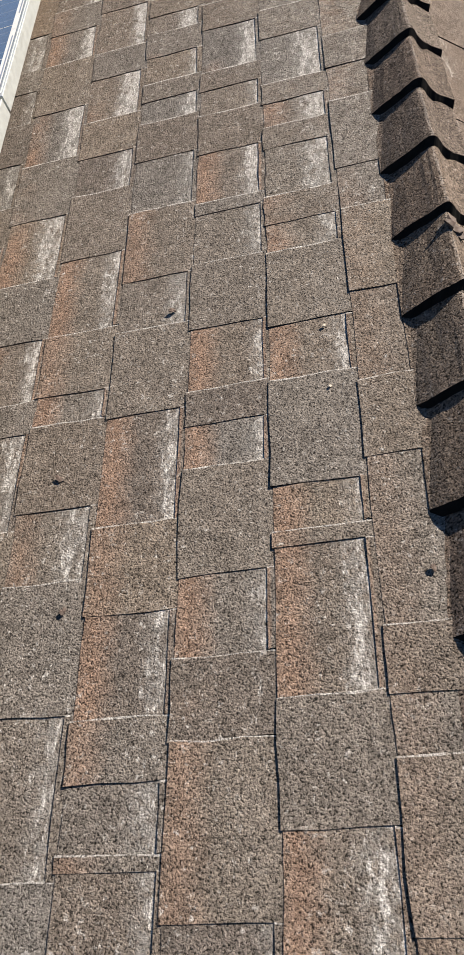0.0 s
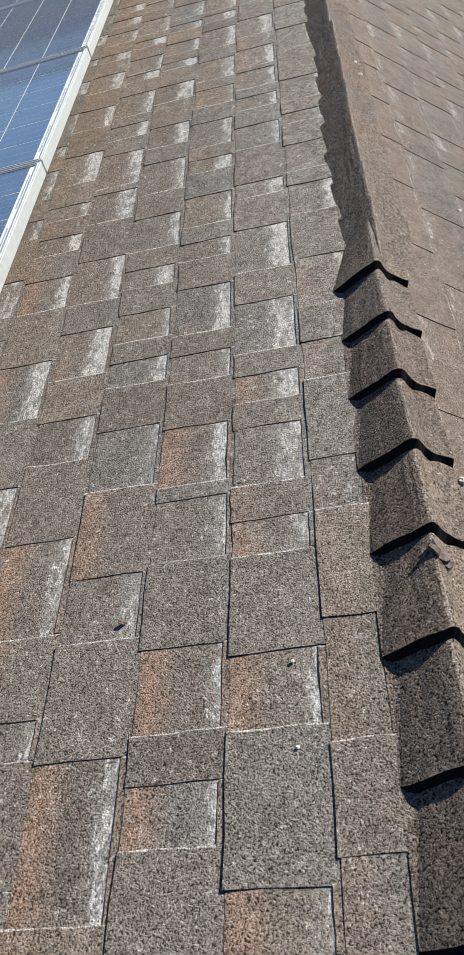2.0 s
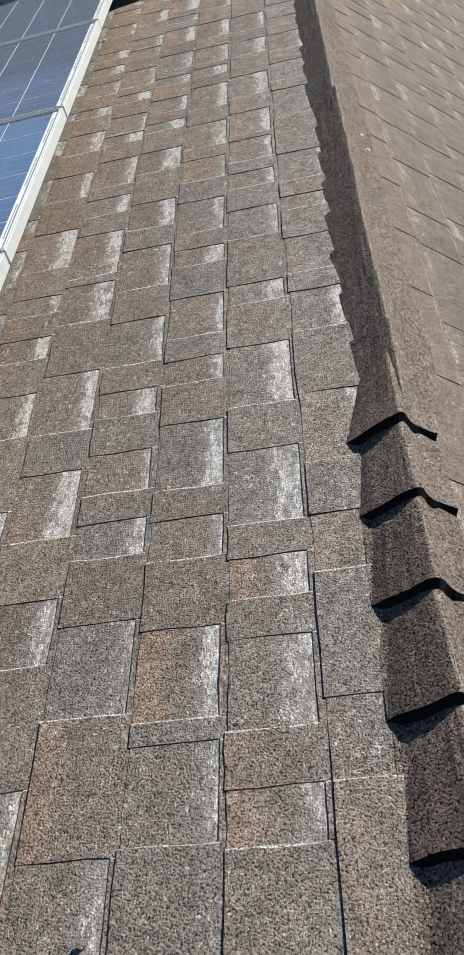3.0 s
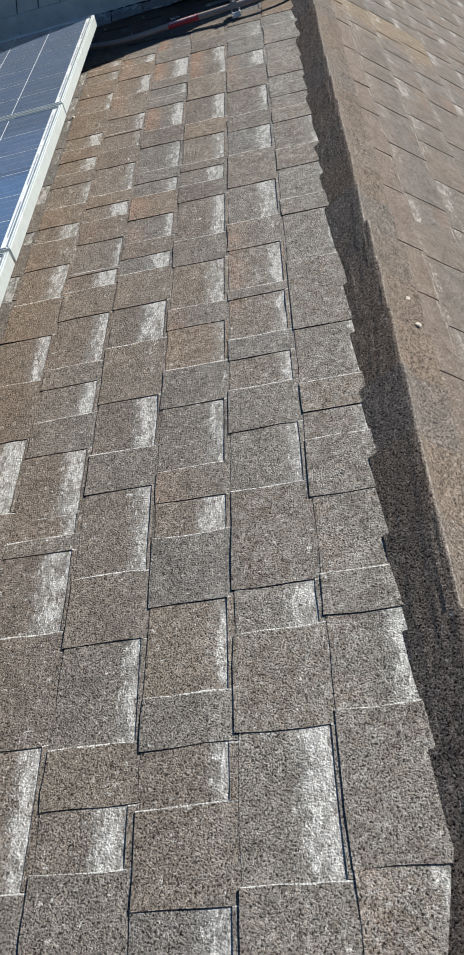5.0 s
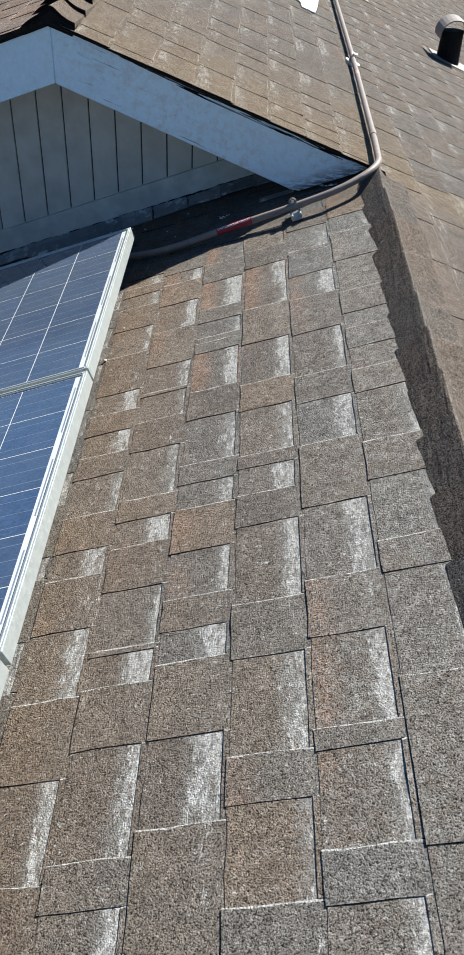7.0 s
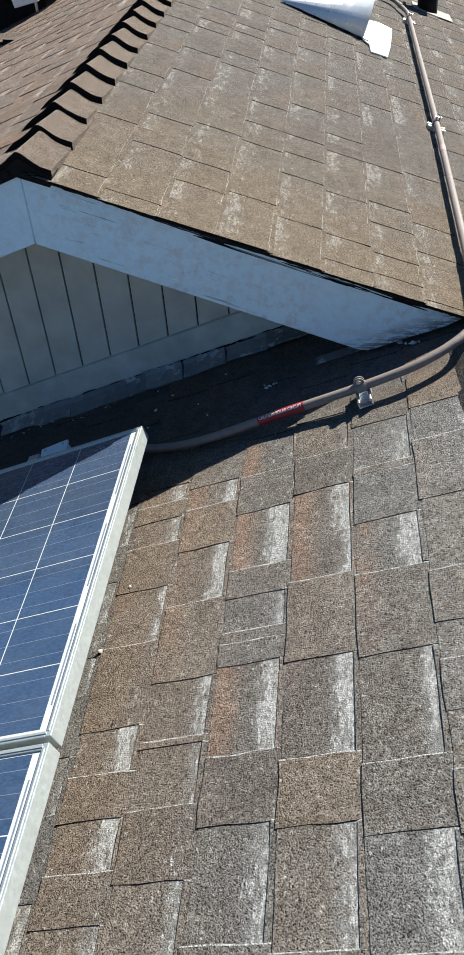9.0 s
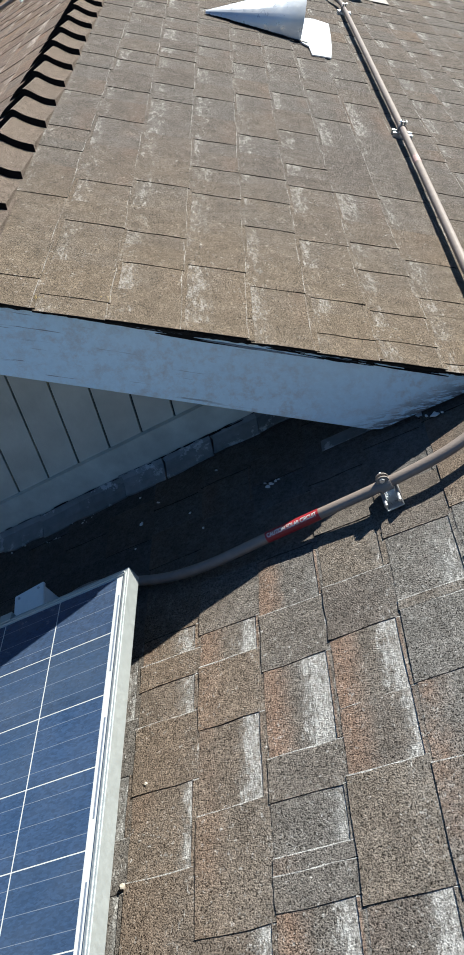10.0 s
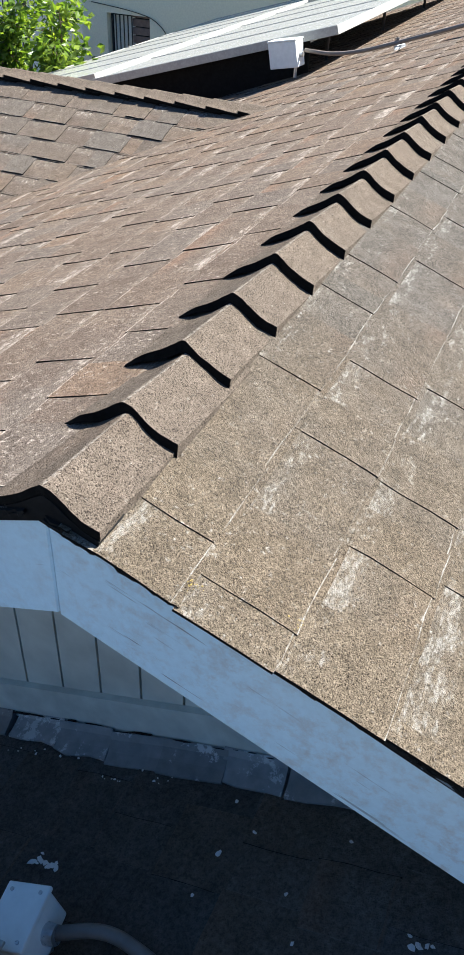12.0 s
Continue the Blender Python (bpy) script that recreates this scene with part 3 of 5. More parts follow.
def wall(name, lo, hi, label):
    ob = part(name, boxed(lo, hi), SIDING)
    return tagged(ob, label, "wall", kind="structure")


wall("wall_west", (EAVE_L + 0.45, FRONT_Y + 0.3, FLOOR_Z), (EAVE_L + 0.6, BACK_Y - 0.3, S * (EAVE_L + 0.6) - 0.12), "grey painted house wall under the eave")
wall("wall_east", (EAVE_R - 0.6, FRONT_Y + 0.3, FLOOR_Z), (EAVE_R - 0.45, BACK_Y - 0.3, -S * (EAVE_R - 0.45) - 0.12), "grey painted house wall under the eave")
ob = part("wall_south", prism([(EAVE_L + 0.6, FLOOR_Z), (EAVE_R - 0.6, FLOOR_Z), (EAVE_R - 0.6, -S * (EAVE_R - 0.6) - 0.1), (0, -0.1),
                               (EAVE_L + 0.6, S * (EAVE_L + 0.6) - 0.1)], FRONT_Y + 0.3, FRONT_Y + 0.45), SIDING)
tagged(ob, "grey painted gable end of the house", "wall", kind="structure")
ob = part("wall_north", prism([(EAVE_L + 0.6, FLOOR_Z), (EAVE_R - 0.6, FLOOR_Z), (EAVE_R - 0.6, -S * (EAVE_R - 0.6) - 0.1), (RIDGE_X, RIDGE_Z - 0.1),
                               (EAVE_L + 0.6, RIDGE_Z + S * (EAVE_L + 0.6 - RIDGE_X) - 0.1)], BACK_Y - 0.45, BACK_Y - 0.3), SIDING)
tagged(ob, "grey painted gable end of the house", "wall", kind="structure")


def deck(name, slope, spans, label):
    """The boarded deck and felt under the shingles, as one sheet with thickness."""
    bm = bmesh.new()
    for u0, u1, v0, v1 in spans:
        vs = [bm.verts.new(slope.at(u, v, h)) for h in (-0.011, -0.035) for u, v in ((u0, v0), (u1, v0), (u1, v1), (u0, v1))]
        for f in ((0, 1, 2, 3), (7, 6, 5, 4), (0, 4, 5, 1), (1, 5, 6, 2), (2, 6, 7, 3), (3, 7, 4, 0)):
            bm.faces.new([vs[i] for i in f])
    return tagged(part(name, bm, DECK), label, "roof", kind="structure")


u_of = lambda x: (x - RIDGE_X) / C_A
roof_left = deck("roof_left", LEFT, [(0.0, -EAVE_L / C_A, FRONT_Y, WALL_Y + 0.02)], "brown weathered asphalt shingle roof slope with chalky patches")
roof_right = deck("roof_right", RIGHT, [(u_of(0.0), u_of(EAVE_R), FRONT_Y, BACK_Y), (0.0, u_of(0.0), GABLE_Y + 0.005, BACK_Y)],
                  "brown sunlit asphalt shingle roof slope")
roof_upper = deck("roof_upper", UPPER_LEFT, [(0.0, (RIDGE_X - EAVE_L) / C_A, GABLE_Y + 0.005, BACK_Y)], "brown asphalt shingle slope beyond the gable")

# cross gable on the far slope
CROSS_Y, CROSS_X = 9.95, -2.53
CROSS_Z = RIDGE_Z + S * (CROSS_X - RIDGE_X)
CROSS_END = -6.4
CROSS = Slope((CROSS_X, CROSS_Y, CROSS_Z), (0, -1, -S), (-1, 0, 0))
CROSS_BACK = Slope((CROSS_X, CROSS_Y, CROSS_Z), (0, 1, -S), (-1, 0, 0))


def valley_deck(name, slope, label):
    reach = CROSS_X - CROSS_END
    bm = bmesh.new()
    rim = [(0.0, 0.0), (0.0, reach), (2.9, reach), (2.9, 2.9 * C_A)]
    a = [bm.verts.new(slope.at(u, v, -0.008)) for u, v in rim]
    b = [bm.verts.new(slope.at(u, v, -0.03)) for u, v in rim]
    bm.faces.new(a)
    bm.faces.new(b[::-1])
    for i in range(4):
        bm.faces.new((a[i], b[i], b[(i + 1) % 4], a[(i + 1) % 4]))
    return tagged(part(name, bm, DECK), label, "roof", kind="structure")


roof_cross = valley_deck("roof_cross", CROSS, "brown shingle slope of the low cross gable")
roof_cross_back = valley_deck("roof_cross_back", CROSS_BACK, "rear shingle slope of the low cross gable")

# ---- gable end ----
FH = 0.190  # upright height of the rake boards


PEAK_X = -1.256  # where the two rake boards meet


def rake_board(name, points, label):
    bm = prism(points, GABLE_Y, GABLE_Y + 0.038)
    bmesh.ops.bevel(bm, geom=bm.edges[:], offset=0.003, segments=1, affect="EDGES")
    return tagged(part(name, bm, PAINT), label, "fascia board", kind="structure")


def on_left(x):
    return S * x


TOP = 0.016
rake_board("trim_rake_right", [(PEAK_X + 0.0005, RIDGE_Z - TOP - 0.006), (-0.05, 0.05 * S - TOP - 0.002), (-0.10, on_left(-0.10) + 0.012),
                               (-0.315, on_left(-0.315) + 0.010), (-0.347, -0.103), (PEAK_X + 0.0005, RIDGE_Z - FH - 0.032)],
           "pale blue-grey weathered rake board with cracked paint at its lower end")
rake_board("trim_rake_left", [(PEAK_X - 0.0005, RIDGE_Z - TOP - 0.006), (PEAK_X - 0.0005, RIDGE_Z - FH - 0.030), (EAVE_L, RIDGE_Z - FH - 0.028 + S * (EAVE_L - RIDGE_X)),
                              (EAVE_L, RIDGE_Z - TOP - 0.006 + S * (EAVE_L - RIDGE_X))], "pale blue-grey weathered rake board with chalky paint")

# ragged dark edges of felt and starter strips under the shingles' ends
for name, run_of in (("rake_felt_right", (RIGHT, 0.02, u_of(-0.05))), ("rake_felt_left", (UPPER_LEFT, 0.02, 3.4))):
    slope_, u_a, u_b = run_of
    edge_rng = random.Random(len(name))
    felt = empty(name, slope_.at(u_a, GABLE_Y), label="black ragged felt edge under the shingles", category="felt", kind="structure")
    u_k = u_a
    while u_k < u_b:
        u_n = min(u_k + edge_rng.uniform(0.12, 0.3), u_b)
        for lo, hi in ((-0.0115, -0.0075), (-0.017, -0.012)):
            bm = bmesh.new()
            cuts = 26
            top = [bm.verts.new(slope_.at(u_k + (u_n - u_k) * q / cuts, GABLE_Y - 0.010 - edge_rng.uniform(0.0, 0.007), hi)) for q in range(cuts + 1)]
            low = [bm.verts.new(v.co - slope_.n * (hi - lo)) for v in top]
            back_t = [bm.verts.new(slope_.at(u_k + (u_n - u_k) * q / cuts, GABLE_Y + 0.03, hi)) for q in range(cuts + 1)]
            for q in range(cuts):
                bm.faces.new((top[q], top[q + 1], back_t[q + 1], back_t[q]))
                bm.faces.new((top[q], low[q], low[q + 1], top[q + 1]))
            bmesh.ops.translate(bm, verts=bm.verts, vec=-felt.location)
            part("felt_strip", bm, DECK, felt)
        u_k = u_n

# stacked edges of the old roofing between the rake boards and the shingles, blackened for the shade on them
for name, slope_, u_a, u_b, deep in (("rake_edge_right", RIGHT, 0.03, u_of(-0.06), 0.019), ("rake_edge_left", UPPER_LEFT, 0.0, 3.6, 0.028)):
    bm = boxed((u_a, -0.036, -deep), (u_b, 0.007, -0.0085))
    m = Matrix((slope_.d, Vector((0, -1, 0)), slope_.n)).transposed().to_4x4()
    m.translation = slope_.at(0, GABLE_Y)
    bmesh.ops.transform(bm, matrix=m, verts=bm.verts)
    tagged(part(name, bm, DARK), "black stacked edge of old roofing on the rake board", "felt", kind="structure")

# slivers of split felt and paint that hang over the top of the sound board
shred_rng = random.Random(17)
shreds = empty("rake_shreds", RIGHT.at(u_of(-0.5), GABLE_Y), label="black split slivers of felt along the rake board's top", category="felt", kind="structure")
for k in range(46):
    x = shred_rng.uniform(-0.97, -0.10)
    reach = shred_rng.uniform(0.03, 0.11)
    deep = 0.0175 * min(1.0, max(0.12, (x + 1.0) / 0.30)) * (1.0 if x < -0.35 else 0.75)
    h = -0.0185 - deep * shred_rng.random() ** 1.3
    tall = shred_rng.uniform(0.0007, 0.0026)
    slant = shred_rng.uniform(-0.004, 0.002)
    bm = bmesh.new()
    lines = []
    for q in range(7):
        w = math.sin(math.pi * (0.06 + 0.88 * q / 6)) * tall * shred_rng.uniform(0.7, 1.2)
        u, hh = u_of(x) + reach * (q / 6 - 0.5) * 2, h + slant * (q / 6 - 0.5) + shred_rng.uniform(-0.0004, 0.0004)
        lines.append([bm.verts.new(RIGHT.at(u, GABLE_Y + dy, hh + dh) - shreds.location) for dy, dh in ((0.004, w), (-0.0016, w), (-0.0022, -w), (0.004, -w))])
    for p, q in zip(lines, lines[1:]):
        for r in range(4):
            bm.faces.new((p[r], p[(r + 1) % 4], q[(r + 1) % 4], q[r]))
    bm.faces.new(lines[0])
    bm.faces.new(lines[-1][::-1])
    bmesh.ops.recalc_face_normals(bm, faces=bm.faces)
    part("felt_sliver", bm, DARK if shred_rng.random() < 0.8 else FLASHING_DARK, shreds)

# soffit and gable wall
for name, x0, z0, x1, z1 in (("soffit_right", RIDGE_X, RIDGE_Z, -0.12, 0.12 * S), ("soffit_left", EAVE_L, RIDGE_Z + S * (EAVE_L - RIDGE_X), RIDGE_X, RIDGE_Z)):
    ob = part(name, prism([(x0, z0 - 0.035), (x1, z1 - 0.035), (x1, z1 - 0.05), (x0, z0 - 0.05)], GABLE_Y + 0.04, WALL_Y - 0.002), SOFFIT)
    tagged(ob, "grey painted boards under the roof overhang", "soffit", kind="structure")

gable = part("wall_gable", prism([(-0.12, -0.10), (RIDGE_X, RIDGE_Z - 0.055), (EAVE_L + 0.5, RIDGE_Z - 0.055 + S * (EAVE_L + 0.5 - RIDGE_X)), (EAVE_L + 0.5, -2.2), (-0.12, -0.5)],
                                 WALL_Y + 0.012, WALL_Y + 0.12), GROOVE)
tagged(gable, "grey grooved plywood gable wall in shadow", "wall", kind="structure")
BOARD, GAP = 0.1075, 0.006
for k in range(-24, 11):
    x0 = -1.301 + k * BOARD + GAP / 2
    x1 = x0 + BOARD - GAP
    if x1 > -0.35:
        continue
    top = [RIDGE_Z - 0.052 - S * abs(x - RIDGE_X) for x in (x0, x1)]
    low = [on_left(x) + 0.11 for x in (x0, x1)]
    if min(top[0] - low[0], top[1] - low[1]) < 0.01:
        continue
    pts = [(x0, low[0]), (x1, low[1]), (x1, top[1])]
    if x0 < RIDGE_X < x1:
        pts.append((RIDGE_X, RIDGE_Z - 0.052))
    pts.append((x0, top[0]))
    part("siding_board", prism(pts, WALL_Y, WALL_Y + 0.016), SIDING, gable)
x0, x1 = -0.40, EAVE_L + 0.5
trim = part("trim_gable_base", prism([(x0, on_left(x0) + 0.012), (x1, on_left(x1) + 0.012), (x1, on_left(x1) + 0.138), (x0, on_left(x0) + 0.138)],
                                     WALL_Y - 0.018, WALL_Y - 0.0005), TRIM)
tagged(trim, "grey trim board along the foot of the gable wall", "trim", kind="structure")

flash_rng = random.Random(3)
flashing = empty("step_flashing", LEFT.at(0.9, 6.29), label="grey lead step flashing with peeling white paint", category="flashing", kind="structure")
for k in range(14):
    u0 = 0.36 + 0.155 * k + flash_rng.uniform(-0.012, 0.012)
    m = Matrix.Translation(-flashing.location) @ LEFT.matrix(u0, WALL_Y - 0.0195, 0.002) @ pose(0, 0, 0, flash_rng.uniform(-7, 6), flash_rng.uniform(-0.5, 2.0), flash_rng.uniform(-3.0, 3.0))
    deep = flash_rng.uniform(0.054, 0.068)
    # a bent sheet: up the wall, then out over the shingles, its lip a little uneven
    outline = [(-0.0, 0.034), (0.004, 0.032), (0.014, 0.022), (0.040, 0.012), (deep, 0.006), (deep, 0.0), (-0.0, 0.0)]
    bm = bmesh.new()
    sides = []
    for x, grow in ((0.0, 0.0), (0.05, flash_rng.uniform(-0.006, 0.006)), (0.11, flash_rng.uniform(-0.006, 0.006)), (flash_rng.uniform(0.146, 0.172), flash_rng.uniform(-0.012, 0.004))):
        sides.append([bm.verts.new(m @ Vector((x, yy + (grow if yy == deep else 0), zz + 0.0025 * x / 0.157))) for yy, zz in outline])
    for p, q in zip(sides, sides[1:]):
        for r in range(len(outline)):
            bm.faces.new((p[r], q[r], q[(r + 1) % len(outline)], p[(r + 1) % len(outline)]))
    bm.faces.new(sides[0])
    bm.faces.new(sides[-1][::-1])
    part("flashing_piece", bm, FLASHING, flashing)
# black crumbled bead added along the dark gap between flashing and trim
bm = bmesh.new()
for k in range(150):
    at = LEFT.at(flash_rng.uniform(0.36, 2.5), WALL_Y - 0.0205 - abs(flash_rng.gauss(0, 0.0025)), flash_rng.uniform(0.030, 0.037)) - flashing.location
    turn = LEFT.matrix(0, 0).to_3x3().to_4x4()
    size = flash_rng.uniform(0.0015, 0.0045)
    bmesh.ops.create_icosphere(bm, subdivisions=1, radius=size, matrix=Matrix.Translation(at) @ turn @ Matrix.Diagonal((flash_rng.uniform(3.0, 9.0), 0.5, 0.7, 1)))
part("tar_bead", bm, DARK, flashing, "black crumbling bead along the dark gap")

# ---- ridge caps ----


def rounded(profile, steps=3):
    """The profile with its bends eased."""
    ends = [profile[0]] + profile + [profile[-1]]
    out = []
    for a, b, c, d in zip(ends, ends[1:], ends[2:], ends[3:]):
        for k in range(steps):
            t = k / steps
            out.append(tuple(0.5 * (2 * b[i] + (c[i] - a[i]) * t + (2 * a[i] - 5 * b[i] + 4 * c[i] - d[i]) * t * t
                                    + (3 * b[i] - a[i] - 3 * c[i] + d[i]) * t ** 3) for i in (0, 1)))
    return out + [profile[-1]]


def cap_mesh(profile, floor, lift=0.018, length=0.29, exposure=0.2, thick=0.016, rg=rng, mat=CAP, taper=0.02, skew=0.0, flap=0.0, thin=1.0):
    """A bent cap. Its butt end is at v = 0 and carries the profile; it sinks towards its covered end.
    skew: how far the underside juts out past the butt; flap: how far the right side has curled up; thin: thickness at the left side."""
    verts, uvs, faces = [], [], []
    rows = (0.0, 0.06, 0.13, 0.2, length)
    profile = rounded(profile)
    n = len(profile)
    top = max(range(n), key=lambda k: profile[k][1])
    phase = rg.uniform(0, 6)
    for layer in (0.0, -thick):
        for r, v in enumerate(rows):
            for k, (x, z) in enumerate(profile):
                sag = lift * v / exposure
                zz = max(z - sag, floor(x) + 0.003) if r else z
                zz += flap * max(x / profile[-1][0], 0.0) * max(1 - v / exposure, 0.0)
                dz = rg.uniform(-0.0004, 0.0004) + layer * min(1.0, thin + (1 - thin) * (x - profile[0][0]) / 0.09)
                ragged = 0.0014 * math.sin(0.8 * k + phase) + rg.uniform(-0.0004, 0.0004) + (skew if layer else 0.0)
                verts.append((x * (1 - taper * (v / exposure)) + rg.uniform(-0.0006, 0.0006), v + (ragged if r == 0 else 0), zz + dz))
                uvs.append((0.2 + 0.1 * k / top if k < top else 0.3 + 0.15 * (k - top) / (n - top), v, 1.0, 1.0))
    size = n * len(rows)
    for r in range(len(rows) - 1):
        for k in range(n - 1):
            a, b, c, d = r * n + k, r * n + k + 1, (r + 1) * n + k + 1, (r + 1) * n + k
            faces.append((a, b, c, d))
    tops = len(faces)
    for r in range(len(rows) - 1):
        for k in range(n - 1):
            a, b, c, d = r * n + k, r * n + k + 1, (r + 1) * n + k + 1, (r + 1) * n + k
            faces.append((size + d, size + c, size + b, size + a))
    for k in range(n - 1):
        faces.append((k, size + k, size + k + 1, k + 1))
    for r in range(len(rows) - 1):
        a, d = r * n, (r + 1) * n
        faces.append((a, d, size + d, size + a))
        a, d = r * n + n - 1, (r + 1) * n + n - 1
        faces.append((d, a, size + a, size + d))
    # curled caps get black sides in place of the shaded gap below them
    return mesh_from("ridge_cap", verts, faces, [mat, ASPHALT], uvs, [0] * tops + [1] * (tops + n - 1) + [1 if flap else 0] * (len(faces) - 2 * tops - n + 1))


LOW_PROFILE = [(-0.127, -0.049), (-0.105, -0.021), (-0.080, 0.007), (-0.060, 0.030), (-0.046, 0.041), (-0.034, 0.036), (-0.020, 0.021), (-0.002, 0.010), (0.016, 0.003), (0.040, -0.002)]
UP_PROFILE = [(-0.118, -0.044), (-0.084, -0.016), (-0.046, 0.005), (-0.016, 0.026), (-0.002, 0.034), (0.012, 0.028), (0.034, 0.011), (0.062, -0.006), (0.091, -0.017)]


def low_floor(x):
    return -S * abs(x) - 0.006


def no_floor(x):
    return -1.0


ridge_low = empty("ridge_caps_low", (0, 2.0, 0), label="row of dark brown high-profile ridge caps on the low ridge", category="ridge", kind="structure")
ridge_up = empty("ridge_caps_high", (RIDGE_X, 9.0, RIDGE_Z), label="row of sunlit brown high-profile ridge caps on the high ridge", category="ridge", kind="structure")
ridge_cross = empty("ridge_caps_cross", (CROSS_X - 1, CROSS_Y, CROSS_Z), label="row of brown ridge caps on the cross gable", category="ridge", kind="structure")
cap_rng = random.Random(11)
# the jutting black undersides stand in for the shadow each butt casts
low_caps = [cap_mesh(LOW_PROFILE, low_floor, lift=0.017, thick=0.019, skew=-0.011, rg=cap_rng) for _ in range(6)]
# the cap where the two runs meet is trimmed narrower towards its far end
meeting_cap = cap_mesh(LOW_PROFILE, low_floor, lift=0.017, thick=0.019, skew=-0.011, length=0.23, rg=cap_rng, taper=0.19)
REV_PROFILE = [(-0.082, -0.0265), (-0.058, -0.0165), (-0.03, -0.007), (-0.012, 0.0), (0.008, 0.012), (0.021, 0.028), (0.031, 0.037), (0.042, 0.028), (0.061, 0.006), (0.083, -0.019), (0.104, -0.043)]
rev_caps = [cap_mesh(REV_PROFILE, no_floor, lift=0.010, thick=0.012, rg=cap_rng) for _ in range(5)]
up_caps = [cap_mesh(UP_PROFILE, low_floor, lift=0.020, rg=cap_rng, mat=CAP_TAN, thick=0.022, skew=-0.005, thin=0.2) for _ in range(6)]
FIRST_PROFILE = [(x * (0.90 if x > 0 else 1.0), z) for x, z in UP_PROFILE]
first_cap = cap_mesh(FIRST_PROFILE, low_floor, lift=0.016, length=0.27, rg=cap_rng, mat=CAP_TAN)
cross_caps = [cap_mesh([(x * 1.2, z * 0.6 - 0.006) for x, z in UP_PROFILE], no_floor, lift=0.006, rg=cap_rng, mat=CAP_TAN, thick=0.016, flap=0.012) for _ in range(4)]


def put_cap(mesh, parent, m):
    ob = new("ridge_cap", mesh)
    ob.parent = parent
    ob.matrix_basis = Matrix.Translation(-parent.location) @ m


for k in range(22):
    put_cap(low_caps[k % 6] if k else meeting_cap, ridge_low, pose(cap_rng.uniform(-0.003, 0.003), 2.007 - 0.1985 * k, cap_rng.uniform(-0.002, 0.002), 0, 0, cap_rng.uniform(-0.8, 0.8)))
for k in range(19):
    y = 2.33 + 0.2 * k
    if y < 5.98:
        put_cap(rev_caps[k % 5], ridge_low, pose(cap_rng.uniform(-0.004, 0.004), y, 0.002 + cap_rng.uniform(-0.002, 0.002), 0, 0, 180 + cap_rng.uniform(-1, 1)))
for k in range(50):
    put_cap(up_caps[k % 6] if k else first_cap, ridge_up, pose(RIDGE_X + (0.017, 0.008)[k] if k < 2 else RIDGE_X, 6.045 + 0.2145 * k - (0.012 if k == 0 else 0), RIDGE_Z + (0.002 if k == 0 else 0), 0, 0, cap_rng.uniform(-0.8, 0.8)))
for k in range(20):
    put_cap(cross_caps[k % 4], ridge_cross, pose(CROSS_X - 0.10 - 0.2 * k, CROSS_Y, CROSS_Z + 0.002, 0, 0, -90 + cap_rng.uniform(-1, 1)))

# black block added under the first cap, over the rake boards, for its shaded hollow
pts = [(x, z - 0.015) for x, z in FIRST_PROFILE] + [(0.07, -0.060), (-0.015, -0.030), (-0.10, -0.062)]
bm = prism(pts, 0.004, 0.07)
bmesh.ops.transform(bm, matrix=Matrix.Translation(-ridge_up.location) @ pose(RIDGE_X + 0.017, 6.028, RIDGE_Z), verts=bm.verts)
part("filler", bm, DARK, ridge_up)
# ---- solar panels ----
PANEL_L, PANEL_W, PITCH = 1.746, 0.985, 0.998


